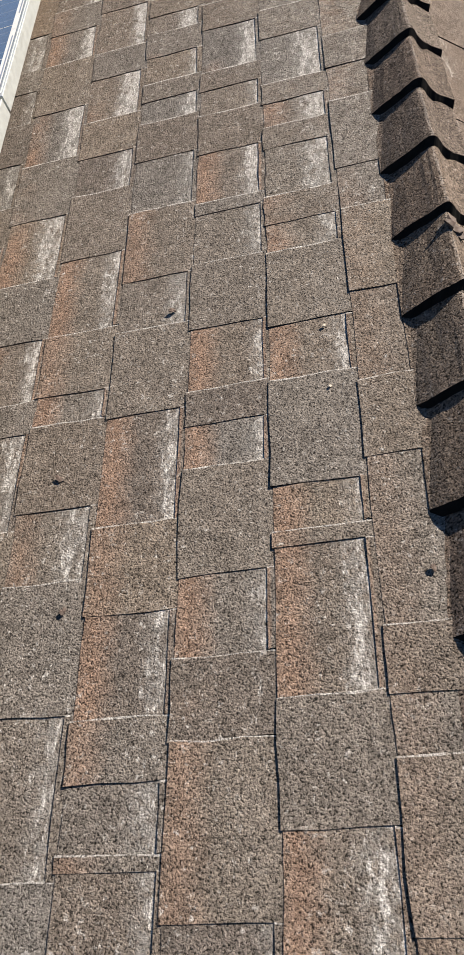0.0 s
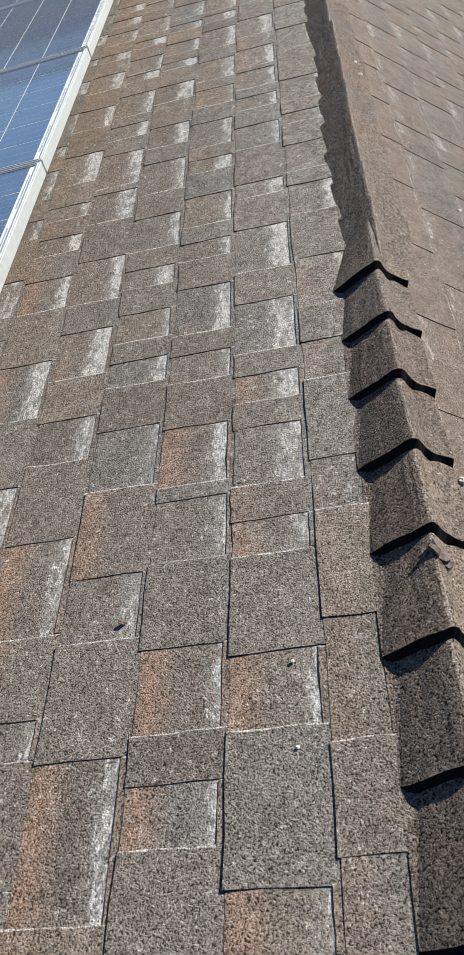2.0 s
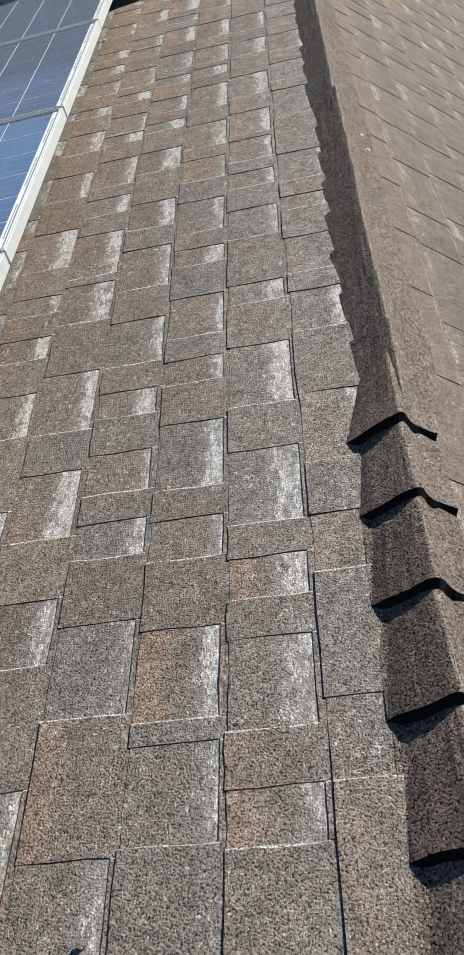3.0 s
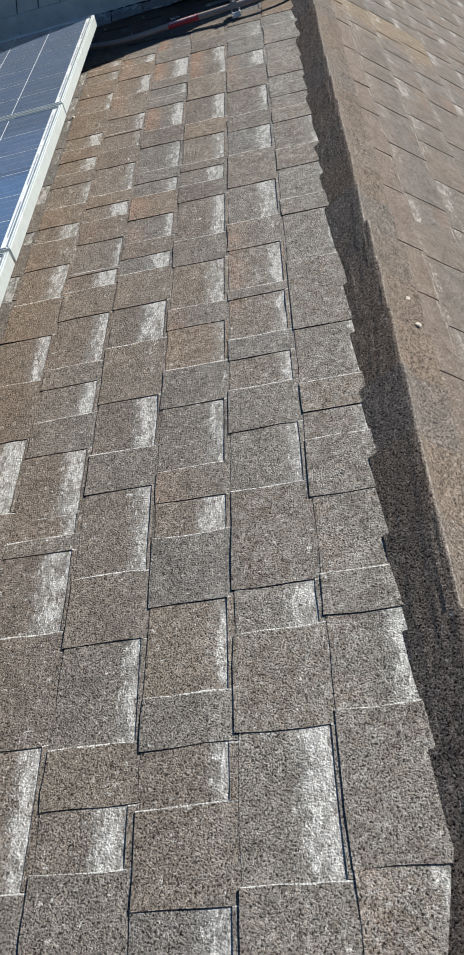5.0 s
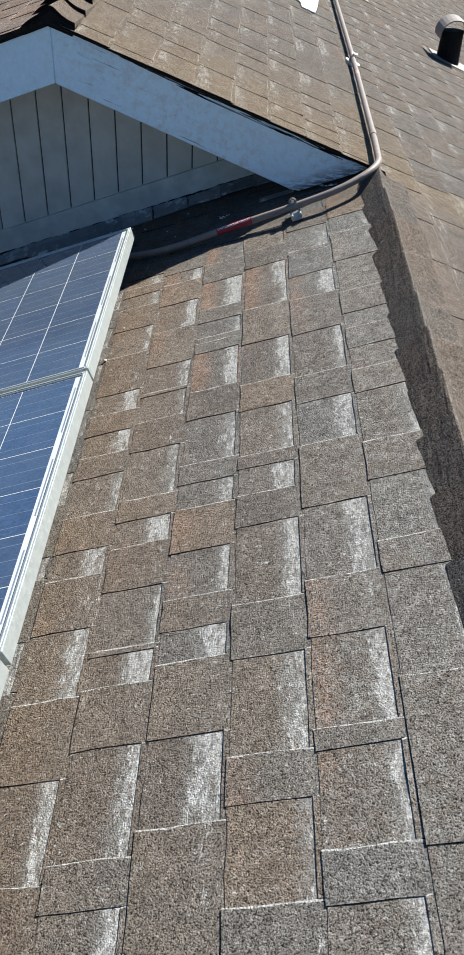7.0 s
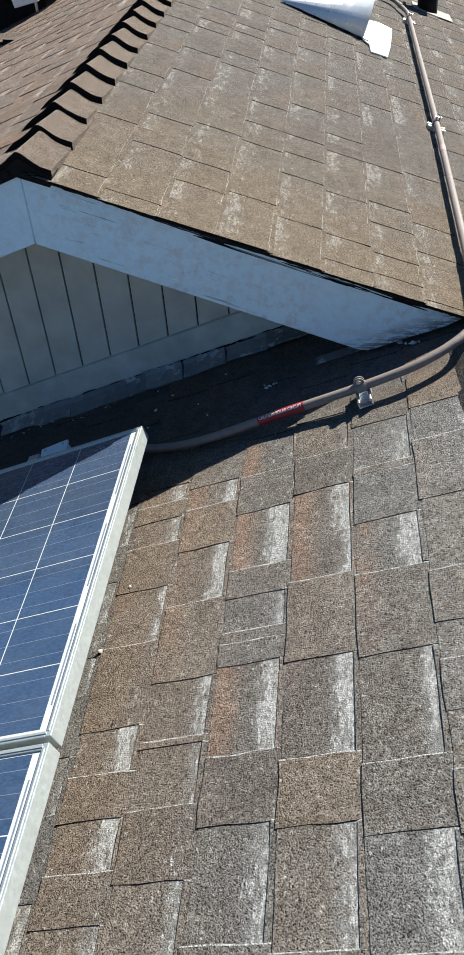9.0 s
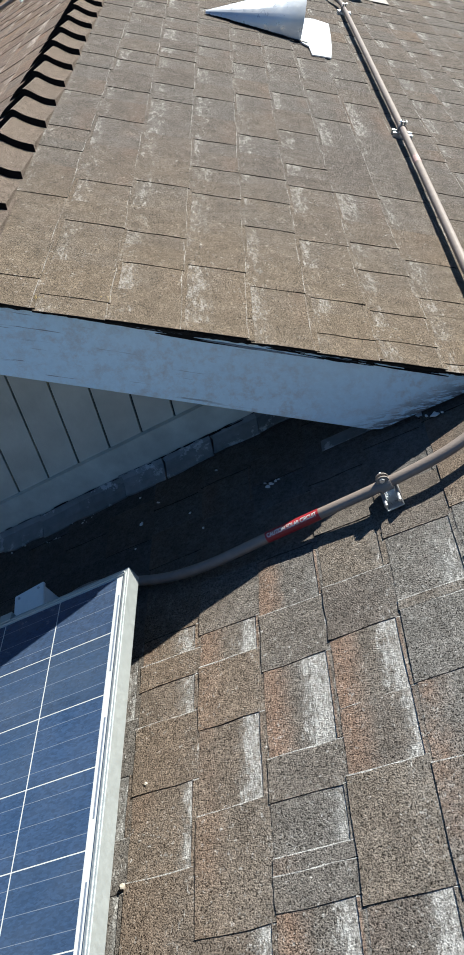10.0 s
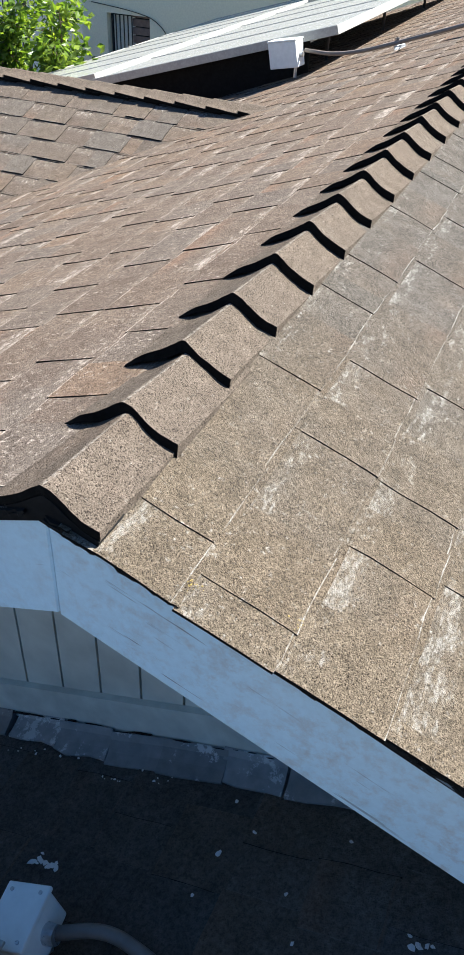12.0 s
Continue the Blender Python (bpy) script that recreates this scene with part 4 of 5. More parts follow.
def solar_panel(length=PANEL_L, rows=10, cell_mat=CELL, back_mat=BACKSHEET, frame_mat=ALU, t=0.042, bus_mat=BUSBAR, label="blue polycrystalline solar panel in a silver aluminium frame"):
    """A framed panel in its own frame: x down the roof, y along it, top face at z = 0."""
    panel = empty("solar_panel", label=label, category="solar panel", group="solar array")
    lip = 0.014
    for lo, hi in (((0, 0, -t), (lip, PANEL_W, 0)), ((length - lip, 0, -t), (length, PANEL_W, 0)),
                   ((lip, 0, -t), (length - lip, lip, -0.0006)), ((lip, PANEL_W - lip, -t), (length - lip, PANEL_W, -0.0006))):
        bm = boxed(lo, hi, None, 0.0018)
        part("frame_rail", bm, frame_mat, panel)
    for y0, y1 in ((0.006, 0.010), (PANEL_W - 0.010, PANEL_W - 0.006)):
        part("frame_bead", boxed((0.012, y0, -0.001), (length - 0.012, y1, 0.0015), None, 0.0006), frame_mat, panel)
    part("frame_bead", boxed((0.006, 0.012, -0.001), (0.0095, PANEL_W - 0.012, 0.0016), None, 0.0006), frame_mat, panel)
    part("backsheet", boxed((lip, lip, -0.012), (length - lip, PANEL_W - lip, -0.0046)), back_mat, panel)
    pitch_u, pitch_v = 0.168, 0.1580
    u0, v0 = 0.033, (PANEL_W - 6 * pitch_v) / 2 - 0.002
    # a cell is one plate; its printed busbars are strips of its face
    marks = [0.0015] + [k * pitch_v + d for k in (0.2, 0.5, 0.8) for d in (-0.0006, 0.0006)] + [pitch_v - 0.0015]
    ends = (0.0015, pitch_u - 0.0015)
    verts = [(x, y, z) for z in (-0.0042, -0.0056) for x in ends for y in marks]
    n = len(marks)
    faces = [(k, n + k, n + k + 1, k + 1) for k in range(n - 1)]
    faces += [(2 * n, 3 * n - 1, 4 * n - 1, 3 * n), (0, 2 * n, 3 * n, n), (n - 1, 2 * n - 1, 4 * n - 1, 3 * n - 1)]
    faces += [tuple(range(n)) + (3 * n - 1, 2 * n), tuple(range(2 * n - 1, n - 1, -1)) + (3 * n, 4 * n - 1)]
    cell_mesh = mesh_from("solar_cell", verts, faces, [cell_mat, bus_mat], None, [k % 2 for k in range(n - 1)] + [0] * 5)
    cell_ob = part("solar_cell", cell_mesh, None, panel)
    cell_ob.location = (u0, v0, 0)
    for i in range(rows):
        for j in range(6):
            if i or j:
                ob = new("solar_cell", cell_ob.data)
                ob.parent, ob.location = panel, (u0 + i * pitch_u, v0 + j * pitch_v, 0)
    for j in range(3):
        y = v0 + j * 2 * pitch_v + pitch_v * 0.35
        part("end_ribbon", boxed((u0 - 0.0105, y, -0.0052), (u0 - 0.0070, y + pitch_v * 1.3, -0.0040)), bus_mat, panel)
    return panel


first_panel = solar_panel()
panel_top = LEFT.matrix(0.953, 5.746, 0.176)
first_panel.matrix_basis = panel_top
for k in range(1, 7):
    copy_thing(first_panel, LEFT.matrix(0.953 + rng.uniform(-0.002, 0.002), 5.746 - PITCH * k, 0.176 + rng.uniform(-0.001, 0.001)))


# rails and feet under the near array, in the roof's own frame
for u in (1.25, 2.25):
    rail = empty("mounting_rail", LEFT.at(u, 2.5), label="aluminium rail on feet under the solar panels", category="rail", group="mounting rails")
    back = Matrix.Translation(-rail.location)
    part("rail_bar", boxed((-0.02, -3.1, 0.085), (0.02, 3.2, 0.1325), back @ LEFT.matrix(u, 2.5), 0.002), ALU, rail)
    for k in range(6):
        part("rail_foot", boxed((-0.025, -2.9 + 1.2 * k, 0.010), (0.025, -2.85 + 1.2 * k, 0.085), back @ LEFT.matrix(u, 2.5), 0.003), ALU, rail)

# far array on the upper slope, racked flatter than the roof
FAR_TILT, FAR_Y, FAR_L, FAR_PITCH = 0.289, 11.35, 2.082, PANEL_W + 0.003
FAR = Slope((-2.569, 0, 0.24), (-1, 0, -FAR_TILT), (0, 1, 0))
far_panel = solar_panel(FAR_L, 12, CELL_DUST_GLARE, BACK_DUST_GLARE, ALU_DUST_GLARE, 0.058, BACK_DUST_GLARE, "pale solar panel with dust and painted sky glare, racked above the far shingles")
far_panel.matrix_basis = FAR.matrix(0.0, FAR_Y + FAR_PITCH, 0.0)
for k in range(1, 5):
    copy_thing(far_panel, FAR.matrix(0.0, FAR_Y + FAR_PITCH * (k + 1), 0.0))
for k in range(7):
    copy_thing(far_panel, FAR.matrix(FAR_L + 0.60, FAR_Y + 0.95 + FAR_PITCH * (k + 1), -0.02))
# black sheets added in place of the shade under the array's near edge
skirt = empty("array_skirt", FAR.at(1.1, FAR_Y + 0.12, -0.2), label="black sheets added for the shade under the far solar panels", category="skirt")
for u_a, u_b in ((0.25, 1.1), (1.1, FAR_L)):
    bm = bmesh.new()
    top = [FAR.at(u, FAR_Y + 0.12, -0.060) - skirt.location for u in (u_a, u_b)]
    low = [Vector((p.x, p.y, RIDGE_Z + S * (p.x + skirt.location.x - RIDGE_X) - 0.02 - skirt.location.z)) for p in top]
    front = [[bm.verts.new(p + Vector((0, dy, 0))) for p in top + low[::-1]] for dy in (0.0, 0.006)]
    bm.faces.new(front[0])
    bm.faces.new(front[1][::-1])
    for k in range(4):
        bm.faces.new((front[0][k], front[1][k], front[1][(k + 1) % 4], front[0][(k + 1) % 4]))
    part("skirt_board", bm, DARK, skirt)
for u in (0.3, 1.6):
    rail = empty("mounting_rail", FAR.at(u, 13.5, -0.06), label="aluminium rail on posts under the racked solar panels", category="rail", group="mounting rails")
    back = Matrix.Translation(-rail.location)
    m = FAR.matrix(u, 13.5, 0.0)
    part("rail_bar", boxed((-0.02, -2.0, -0.085), (0.02, 2.0, -0.043), back @ m, 0.002), ALU, rail)
    for k in range(3):
        p = m @ Vector((0, -1.7 + 1.6 * k, -0.085))
        q = Vector((p.x, p.y, RIDGE_Z + S * (p.x - RIDGE_X) + 0.005))
        if p.z > q.z:
            # post colour is black to imitate the shade below the panels
            part("rail_foot", rod(bmesh.new(), back @ p, back @ q, 0.014), IRON, rail, "post blackened for the shade under the array")

# ---- junction boxes and conduit ----


def junction_box(m, size, label, drop=0.03):
    """A lidded box with a hub for its conduit. x to the right, y back, z up."""
    w, d, h = size
    thing = empty("junction_box", m.translation, label=label, category="junction box", group="junction boxes")
    m = Matrix.Translation(-m.translation) @ m
    part("box_body", boxed((-w / 2, -d / 2, 0), (w / 2, d / 2, h), m, 0.006), BOXGREY, thing)
    part("box_lid", boxed((-w / 2 - 0.004, -d / 2 - 0.004, h), (w / 2 + 0.004, d / 2 + 0.004, h + 0.010), m, 0.003), BOXGREY, thing)
    for sx in (-1, 1):
        for sy in (-1, 1):
            bm = bmesh.new()
            rod(bm, (sx * (w / 2 - 0.012), sy * (d / 2 - 0.012), h + 0.009), (sx * (w / 2 - 0.012), sy * (d / 2 - 0.012), h + 0.0125), 0.004, sides=8)
            bmesh.ops.transform(bm, matrix=m, verts=bm.verts)
            part("lid_screw", bm, ZINC, thing)
    bm = bmesh.new()
    rod(bm, (w / 2 - 0.002, 0, h * 0.45), (w / 2 + 0.022, 0, h * 0.45), 0.02, 0.018)
    bmesh.ops.transform(bm, matrix=m, verts=bm.verts)
    part("hub", bm, ZINC, thing)
    for sx in (0.3,):
        top = m @ Vector((sx * w, 0, 0.004))
        part("box_foot", rod(bmesh.new(), top, top - Vector((0, 0, drop)), 0.012, sides=8), ZINC, thing)
    return thing


junction_box(pose(-1.250, 5.838, on_left(-1.257) + 0.03, 0, -ANG * 57.3, 8), (0.088, 0.113, 0.078), "grey metal junction box in the gable's shadow beside the solar panel")
clip_at = LEFT.matrix(1.32, 5.746, 0.176)
clip = empty("panel_clip", clip_at.translation, label="small grey end clip on the solar panel frame", category="clip")
part("clip_foot", boxed((-0.03, -0.035, -0.045), (0.03, -0.001, -0.038), Matrix.Translation(-clip.location) @ clip_at, 0.001), ALU, clip)
part("clip_jaw", boxed((-0.018, -0.012, -0.04), (0.018, -0.0005, 0.003), Matrix.Translation(-clip.location) @ clip_at, 0.001), ALU, clip)
part("clip_lip", boxed((-0.018, -0.012, 0.0025), (0.018, 0.012, 0.006), Matrix.Translation(-clip.location) @ clip_at, 0.001), ALU, clip)

R_PIPE = 0.0130


def over(x, y, h):
    """A place above whichever slope lies lower ridge side at x, y."""
    if y > GABLE_Y + 0.02:
        z = RIDGE_Z - S * abs(x - RIDGE_X)
    else:
        z = -S * abs(x)
    return Vector((x, y, z + h))


run = [over(-1.205, 5.848, 0.064), over(-1.12, 5.885, 0.056), over(-1.02, 5.870, 0.028), over(-0.90, 5.825, 0.024), over(-0.78, 5.808, 0.027), over(-0.63, 5.811, 0.036),
       over(-0.50, 5.811, 0.042), over(-0.345, 5.812, 0.047), over(-0.17, 5.832, 0.051), Vector((-0.03, 5.915, 0.052)), Vector((-0.012, 6.25, 0.039)),
       over(0.026, 7.70, 0.031), over(0.062, 9.98, 0.031), over(-0.02, 10.27, 0.031), over(-0.30, 10.36, 0.034), over(-1.18, 10.72, 0.05), Vector((RIDGE_X, 10.75, RIDGE_Z + 0.065)),
       over(-1.36, 10.80, 0.06), over(-1.67, 11.00, 0.05), over(-2.08, 11.13, 0.05), over(-2.34, 11.20, 0.055), over(-2.54, 11.20, 0.09), over(-2.745, 11.24, 0.165)]
conduit = empty("electrical_conduit", run[9], label="taupe painted metal conduit bent over the ridge", category="conduit")


def at_conduit(bm):
    bmesh.ops.translate(bm, verts=bm.verts, vec=-conduit.location)
    return bm


part("pipe", at_conduit(tube_mesh(eased(run, 0.10), R_PIPE)), PIPE, conduit, smooth=True)
junction_box(pose(-2.865, 11.24, -0.035, 0, -11, -3), (0.21, 0.13, 0.165), "pale grey junction box at the edge of the far solar panels", 0.075)

# red warning sleeve with its words
a, b = run[5], run[6]
axis = (b - a).normalized()
sleeve = part("warning_label", rod(bmesh.new(), a + axis * 0.0, a + axis * 0.142, R_PIPE + 0.0008, sides=20, caps=False), RED)
sleeve.data.transform(Matrix.Translation(-conduit.location))
sleeve.parent = conduit
tagged(sleeve, "red warning sticker with white capitals")
curve = bpy.data.curves.new("letters", "FONT")
curve.body, curve.size, curve.align_x, curve.align_y, curve.offset = "CAUTION SOLAR CIRCUIT", 0.0135, "CENTER", "CENTER", 0.0003
tmp = new("letters", curve)
bpy.context.view_layer.update()
letters = bpy.data.meshes.new_from_object(tmp.evaluated_get(bpy.context.evaluated_depsgraph_get()))
bpy.data.objects.remove(tmp)
span = max(v.co.x for v in letters.vertices) - min(v.co.x for v in letters.vertices)
bm = bmesh.new()
bm.from_mesh(letters)
for k in range(-5, 6):
    bmesh.ops.bisect_plane(bm, geom=bm.verts[:] + bm.edges[:] + bm.faces[:], plane_co=(0, 0.0011 * k, 0), plane_no=(0, 1, 0))
bm.to_mesh(letters)
facing = Vector((0.0, -0.50, 0.86))
facing = (facing - axis * facing.dot(axis)).normalized()
side = facing.cross(axis)
for v in letters.vertices:
    along, round_ = v.co.x * 0.132 / span, v.co.y / R_PIPE
    v.co = a - conduit.location + axis * (0.071 + along) + (R_PIPE + 0.0014) * (facing * math.cos(round_) + side * math.sin(round_))
part("lettering", letters, LETTER, sleeve, "white printed capitals")
# a small faded sticker further up the pipe
p = run[10].lerp(run[11], 0.755)
d = (run[11] - run[10]).normalized()
part("faded_sticker", at_conduit(rod(bmesh.new(), p - d * 0.03, p + d * 0.03, R_PIPE + 0.0008, sides=20, caps=False)), FADED, conduit, "small faded pinkish sticker")
for k, at in ((10, 0.06), (12, 0.5)):
    p = run[k].lerp(run[k + 1], at)
    d = (run[k + 1] - run[k]).normalized()
    bm = rod(bmesh.new(), p - d * 0.026, p + d * 0.026, R_PIPE + 0.0022, sides=18)
    part("coupling", at_conduit(bm), PIPE, conduit)


def pipe_clamp(at, axis, up, name_label):
    """A strut stub with a two-piece strap round the conduit."""
    axis, up = Vector(axis).normalized(), Vector(up).normalized()
    side = up.cross(axis).normalized()
    up = axis.cross(side)
    m = Matrix((axis, side, up)).transposed().to_4x4()
    thing = empty("conduit_clamp", at, label=name_label, category="clamp", group="conduit clamps")
    near_end, far_end = -0.047, 0.032
    for x in (-0.0195, 0.0195):
        part("strut_wall", boxed((x - 0.0012, near_end, -0.034), (x + 0.0012, far_end, -0.0165), m, 0.0006), ZINC, thing)
        lip = rod(bmesh.new(), m @ Vector((x * 0.84, near_end, -0.0180)), m @ Vector((x * 0.84, far_end, -0.0180)), 0.0044, sides=10)
        part("strut_lip", lip, ZINC, thing)
    part("strut_base", boxed((-0.0207, near_end, -0.0365), (0.0207, far_end, -0.034), m, 0.0008), ZINC, thing)
    bm = bmesh.new()
    steps, r0, r1 = 14, R_PIPE + 0.0008, R_PIPE + 0.0035
    rings = []
    for k in range(steps + 1):
        ang = math.radians(-35 + 250 * k / steps)
        c, s_ = math.cos(ang), math.sin(ang)
        rings.append([bm.verts.new(m @ Vector((x, r * c, r * s_))) for x, r in ((-0.0145, r0), (0.0145, r0), (0.0145, r1), (-0.0145, r1))])
    for p, q in zip(rings, rings[1:]):
        for k in range(4):
            bm.faces.new((p[k], p[(k + 1) % 4], q[(k + 1) % 4], q[k]))
    bm.faces.new(rings[0])
    bm.faces.new(rings[-1][::-1])
    part("strap", bm, VENT_TAUPE, thing)
    for y in (-0.0055, 0.0055):
        ear = rod(bmesh.new(), m @ Vector((0, y - 0.0012, R_PIPE + 0.004)), m @ Vector((0, y + 0.0012, R_PIPE + 0.004)), 0.0150, sides=18)
        part("strap_ear", ear, VENT_TAUPE, thing)
    bm = rod(bmesh.new(), m @ Vector((0, -0.013, R_PIPE + 0.010)), m @ Vector((0, 0.016, R_PIPE + 0.010)), 0.0032, sides=8)
    rod(bm, m @ Vector((0, -0.0125, R_PIPE + 0.010)), m @ Vector((0, -0.0075, R_PIPE + 0.010)), 0.0062, sides=6)
    part("bolt", bm, ZINC, thing)
    return thing


pipe_clamp(run[7], run[8] - run[6], LEFT.n, "galvanised strut clamp holding the conduit to the shingles")
pipe_clamp(run[11], run[12] - run[10], RIGHT.n, "galvanised strut clamp holding the conduit to the shingles")
pipe_clamp(run[12] + (run[11] - run[12]).normalized() * 0.16, run[12] - run[11], RIGHT.n, "galvanised strut clamp near the conduit's bend")
pipe_clamp(run[19], run[20] - run[18], UPPER_LEFT.n, "galvanised strut clamp on the far slope")

# ---- roof vents ----


def cone_vent():
    """A half-cone hood whose mouth opens down the slope, on a flat flange."""
    m = RIGHT.matrix(u_of(-0.712), 9.11, 0.003)
    thing = empty("roof_vent", m.translation, label="white metal half-cone roof vent on a flange", category="roof vent", group="roof vents")
    back = Matrix.Translation(-m.translation) @ m
    bm = bmesh.new()
    steps = 16
    mouth_x, r = 0.48, 0.195

    def ring(x, rad):
        return [bm.verts.new(back @ Vector((x, rad * math.cos(math.pi * k / steps), rad * 1.05 * math.sin(math.pi * k / steps)))) for k in range(steps + 1)]
    a, b, c, d = ring(0.0, 0.012), ring(mouth_x, r), ring(mouth_x, r - 0.006), ring(0.03, 0.008)
    for p, q in ((a, b), (b, c), (c, d)):
        for k in range(steps):
            bm.faces.new((p[k], p[k + 1], q[k + 1], q[k]))
    part("hood", bm, WHITE_METAL, thing, smooth=True)
    bm = bmesh.new()
    rim = [(0.46, 0.19), (0.546, 0.35), (0.60, 0.37), (0.683, 0.325), (0.66, 0.02), (0.64, -0.20), (0.613, -0.417), (0.518, -0.431), (0.515, -0.28), (0.46, -0.185)]
    low = [bm.verts.new(back @ Vector((x, y, -0.003))) for x, y in rim]
    high = [bm.verts.new(back @ Vector((x, y, 0.003))) for x, y in rim]
    bm.faces.new(high)
    bm.faces.new(low[::-1])
    for k in range(len(rim)):
        j = (k + 1) % len(rim)
        bm.faces.new((low[k], low[j], high[j], high[k]))
    part("flange", bm, WHITE_METAL, thing)
    part("mesh_screen", boxed((mouth_x - 0.05, -0.13, 0.0), (mouth_x - 0.047, 0.13, 0.11), back), DARK, thing)
    bm = bmesh.new()
    for k in range(26):
        t = k / 25
        x = 0.03 + 0.47 * t
        for sgn in (-1, 1):
            y = sgn * (0.014 + 0.206 * t * 0.98)
            bmesh.ops.create_icosphere(bm, subdivisions=1, radius=0.012 + 0.006 * rng.random(), matrix=back @ Matrix.Translation((x, y, 0.001)) @ Matrix.Diagonal((1.4, 0.7, 0.35, 1)))
    part("sealant", bm, DARK, thing, "black tar sealant smeared along the foot")
    return thing


cone_vent()


def hooded_vent(x, y, r, tall, label):
    """A pipe stack with a curved hood, open towards the camera's side, and a flat flange."""
    u = u_of(x)
    m = RIGHT.matrix(u, y, 0.003)
    thing = empty("roof_vent", m.translation, label=label, category="roof vent", group="roof vents")
    back = Matrix.Translation(-m.translation)
    up = Matrix.Translation(RIGHT.at(u, y, 0.0)) @ Matrix.Identity(4)
    bm = bmesh.new()
    rod(bm, back @ up @ Vector((0, 0, -0.02)), back @ up @ Vector((0, 0, tall)), r * 1.02, r * 0.92, 20)
    # riser is black to stand for the shade in the hood's mouth
    part("riser", bm, DARK, thing, smooth=False)
    bm = bmesh.new()
    steps = 14
    rings = []
    for rad in (r * 1.28, r * 1.20):
        for yy in (-r * 1.35, r * 1.35):
            rings.append([bm.verts.new(back @ up @ Vector((rad * math.cos(math.pi * (1.12 * k / steps - 0.06)), yy, tall - 0.02 + rad * 0.95 * math.sin(math.pi * (1.12 * k / steps - 0.06))))) for k in range(steps + 1)])
    a, b, c, d = rings
    for p, q in ((a, b), (b, d), (d, c), (c, a)):
        for k in range(steps):
            bm.faces.new((p[k], p[k + 1], q[k + 1], q[k]))
    for k in (0, steps):
        bm.faces.new((a[k], b[k], d[k], c[k]))
    part("hood", bm, VENT_TAUPE, thing, smooth=False)
    part("flange", boxed((-r * 1.6, -r * 1.7, -0.003), (r * 2.6, r * 1.7, 0.001), back @ m, 0.001), VENT_TAUPE, thing)
    return thing


hooded_vent(0.93, 9.46, 0.085, 0.20, "taupe hooded roof vent on a flat flange")
hooded_vent(0.24, 10.52, 0.07, 0.20, "dark hooded roof vent on a flat taupe flange")


def vent_pipe(x, y, r, tall):
    u = u_of(x)
    m = RIGHT.matrix(u, y, 0.003)
    thing = empty("vent_pipe", m.translation, label="black plumbing vent pipe with a flared boot", category="vent pipe")
    back = Matrix.Translation(-m.translation)
    p = RIGHT.at(u, y, 0.0)
    bm = rod(bmesh.new(), back @ p, back @ (p + Vector((0, 0, tall))), r, r, 18, caps=False)
    rod(bm, back @ p, back @ (p + Vector((0, 0, tall))), r * 0.86, r * 0.86, 18, caps=False)
    bmesh.ops.create_circle(bm, segments=18, radius=r * 0.9, cap_ends=True, matrix=Matrix.Translation(back @ (p + Vector((0, 0, tall - 0.04)))))
    part("pipe", bm, DARK, thing, smooth=False)
    part("boot", rod(bmesh.new(), back @ (p + Vector((0, 0, -0.02))), back @ (p + Vector((0, 0, 0.09))), r * 1.7, r * 1.02, 18), DARK, thing)
    part("flange", boxed((-0.1, -0.12, -0.003), (0.2, 0.12, 0.001), back @ m, 0.001), VENT_TAUPE, thing)
    return thing


vent_pipe(1.53, 9.48, 0.05, 0.27)

# ---- beyond the roof ----
neighbour = empty("neighbour_house", (-8.0, 21.0, FLOOR_Z), label="neighbour's pale green-grey stucco house wall", category="house")
base = Matrix.Translation(-neighbour.location)


def at_wall(lo, hi, mat, name, parent=neighbour, label=""):
    return part(name, boxed(base @ Vector(lo), base @ Vector(hi)), mat, parent, label)


WIN = (-9.71, -8.81, -2.55, -1.33)
at_wall((-10.25, 20.0, FLOOR_Z), (WIN[0], 20.25, -0.1), STUCCO, "wall")
at_wall((WIN[1], 20.0, FLOOR_Z), (8.0, 20.25, -0.1), STUCCO, "wall")
at_wall((WIN[0], 20.0, FLOOR_Z), (WIN[1], 20.25, WIN[2]), STUCCO, "wall")
at_wall((WIN[0], 20.0, WIN[3]), (WIN[1], 20.25, -0.1), STUCCO, "wall")
at_wall((-10.4, 19.6, -0.1), (8.2, 23.5, 1.75), TRIM, "roof")
opening = at_wall((WIN[0], 20.2, WIN[2]), (WIN[1], 20.24, WIN[3]), GLASS_DARK, "window")
part("pane", boxed(base @ Vector((WIN[0] + 0.05, 20.17, WIN[2] + 0.05)), base @ Vector((WIN[0] + 0.5, 20.19, WIN[3] - 0.05))), WHITE_WALL, opening)
for k in range(9):
    z0 = WIN[2] + 0.05 + k * 0.14
    part("louvre", boxed(base @ Vector((WIN[1] - 0.42, 20.12, z0)), base @ Vector((WIN[1] - 0.02, 20.16, z0 + 0.12))), SHUTTER, opening)
for k in range(6):
    x = WIN[0] + 0.06 + k * 0.085
    part("window_bar", rod(bmesh.new(), base @ Vector((x, 20.08, WIN[2])), base @ Vector((x, 20.08, WIN[3])), 0.012, sides=6), IRON, opening)
drip = [(WIN[0] - 0.3, 19.97, -1.18), (-9.2, 19.97, -1.25), (-8.6, 19.97, -1.36), (-8.15, 19.97, -2.0)]
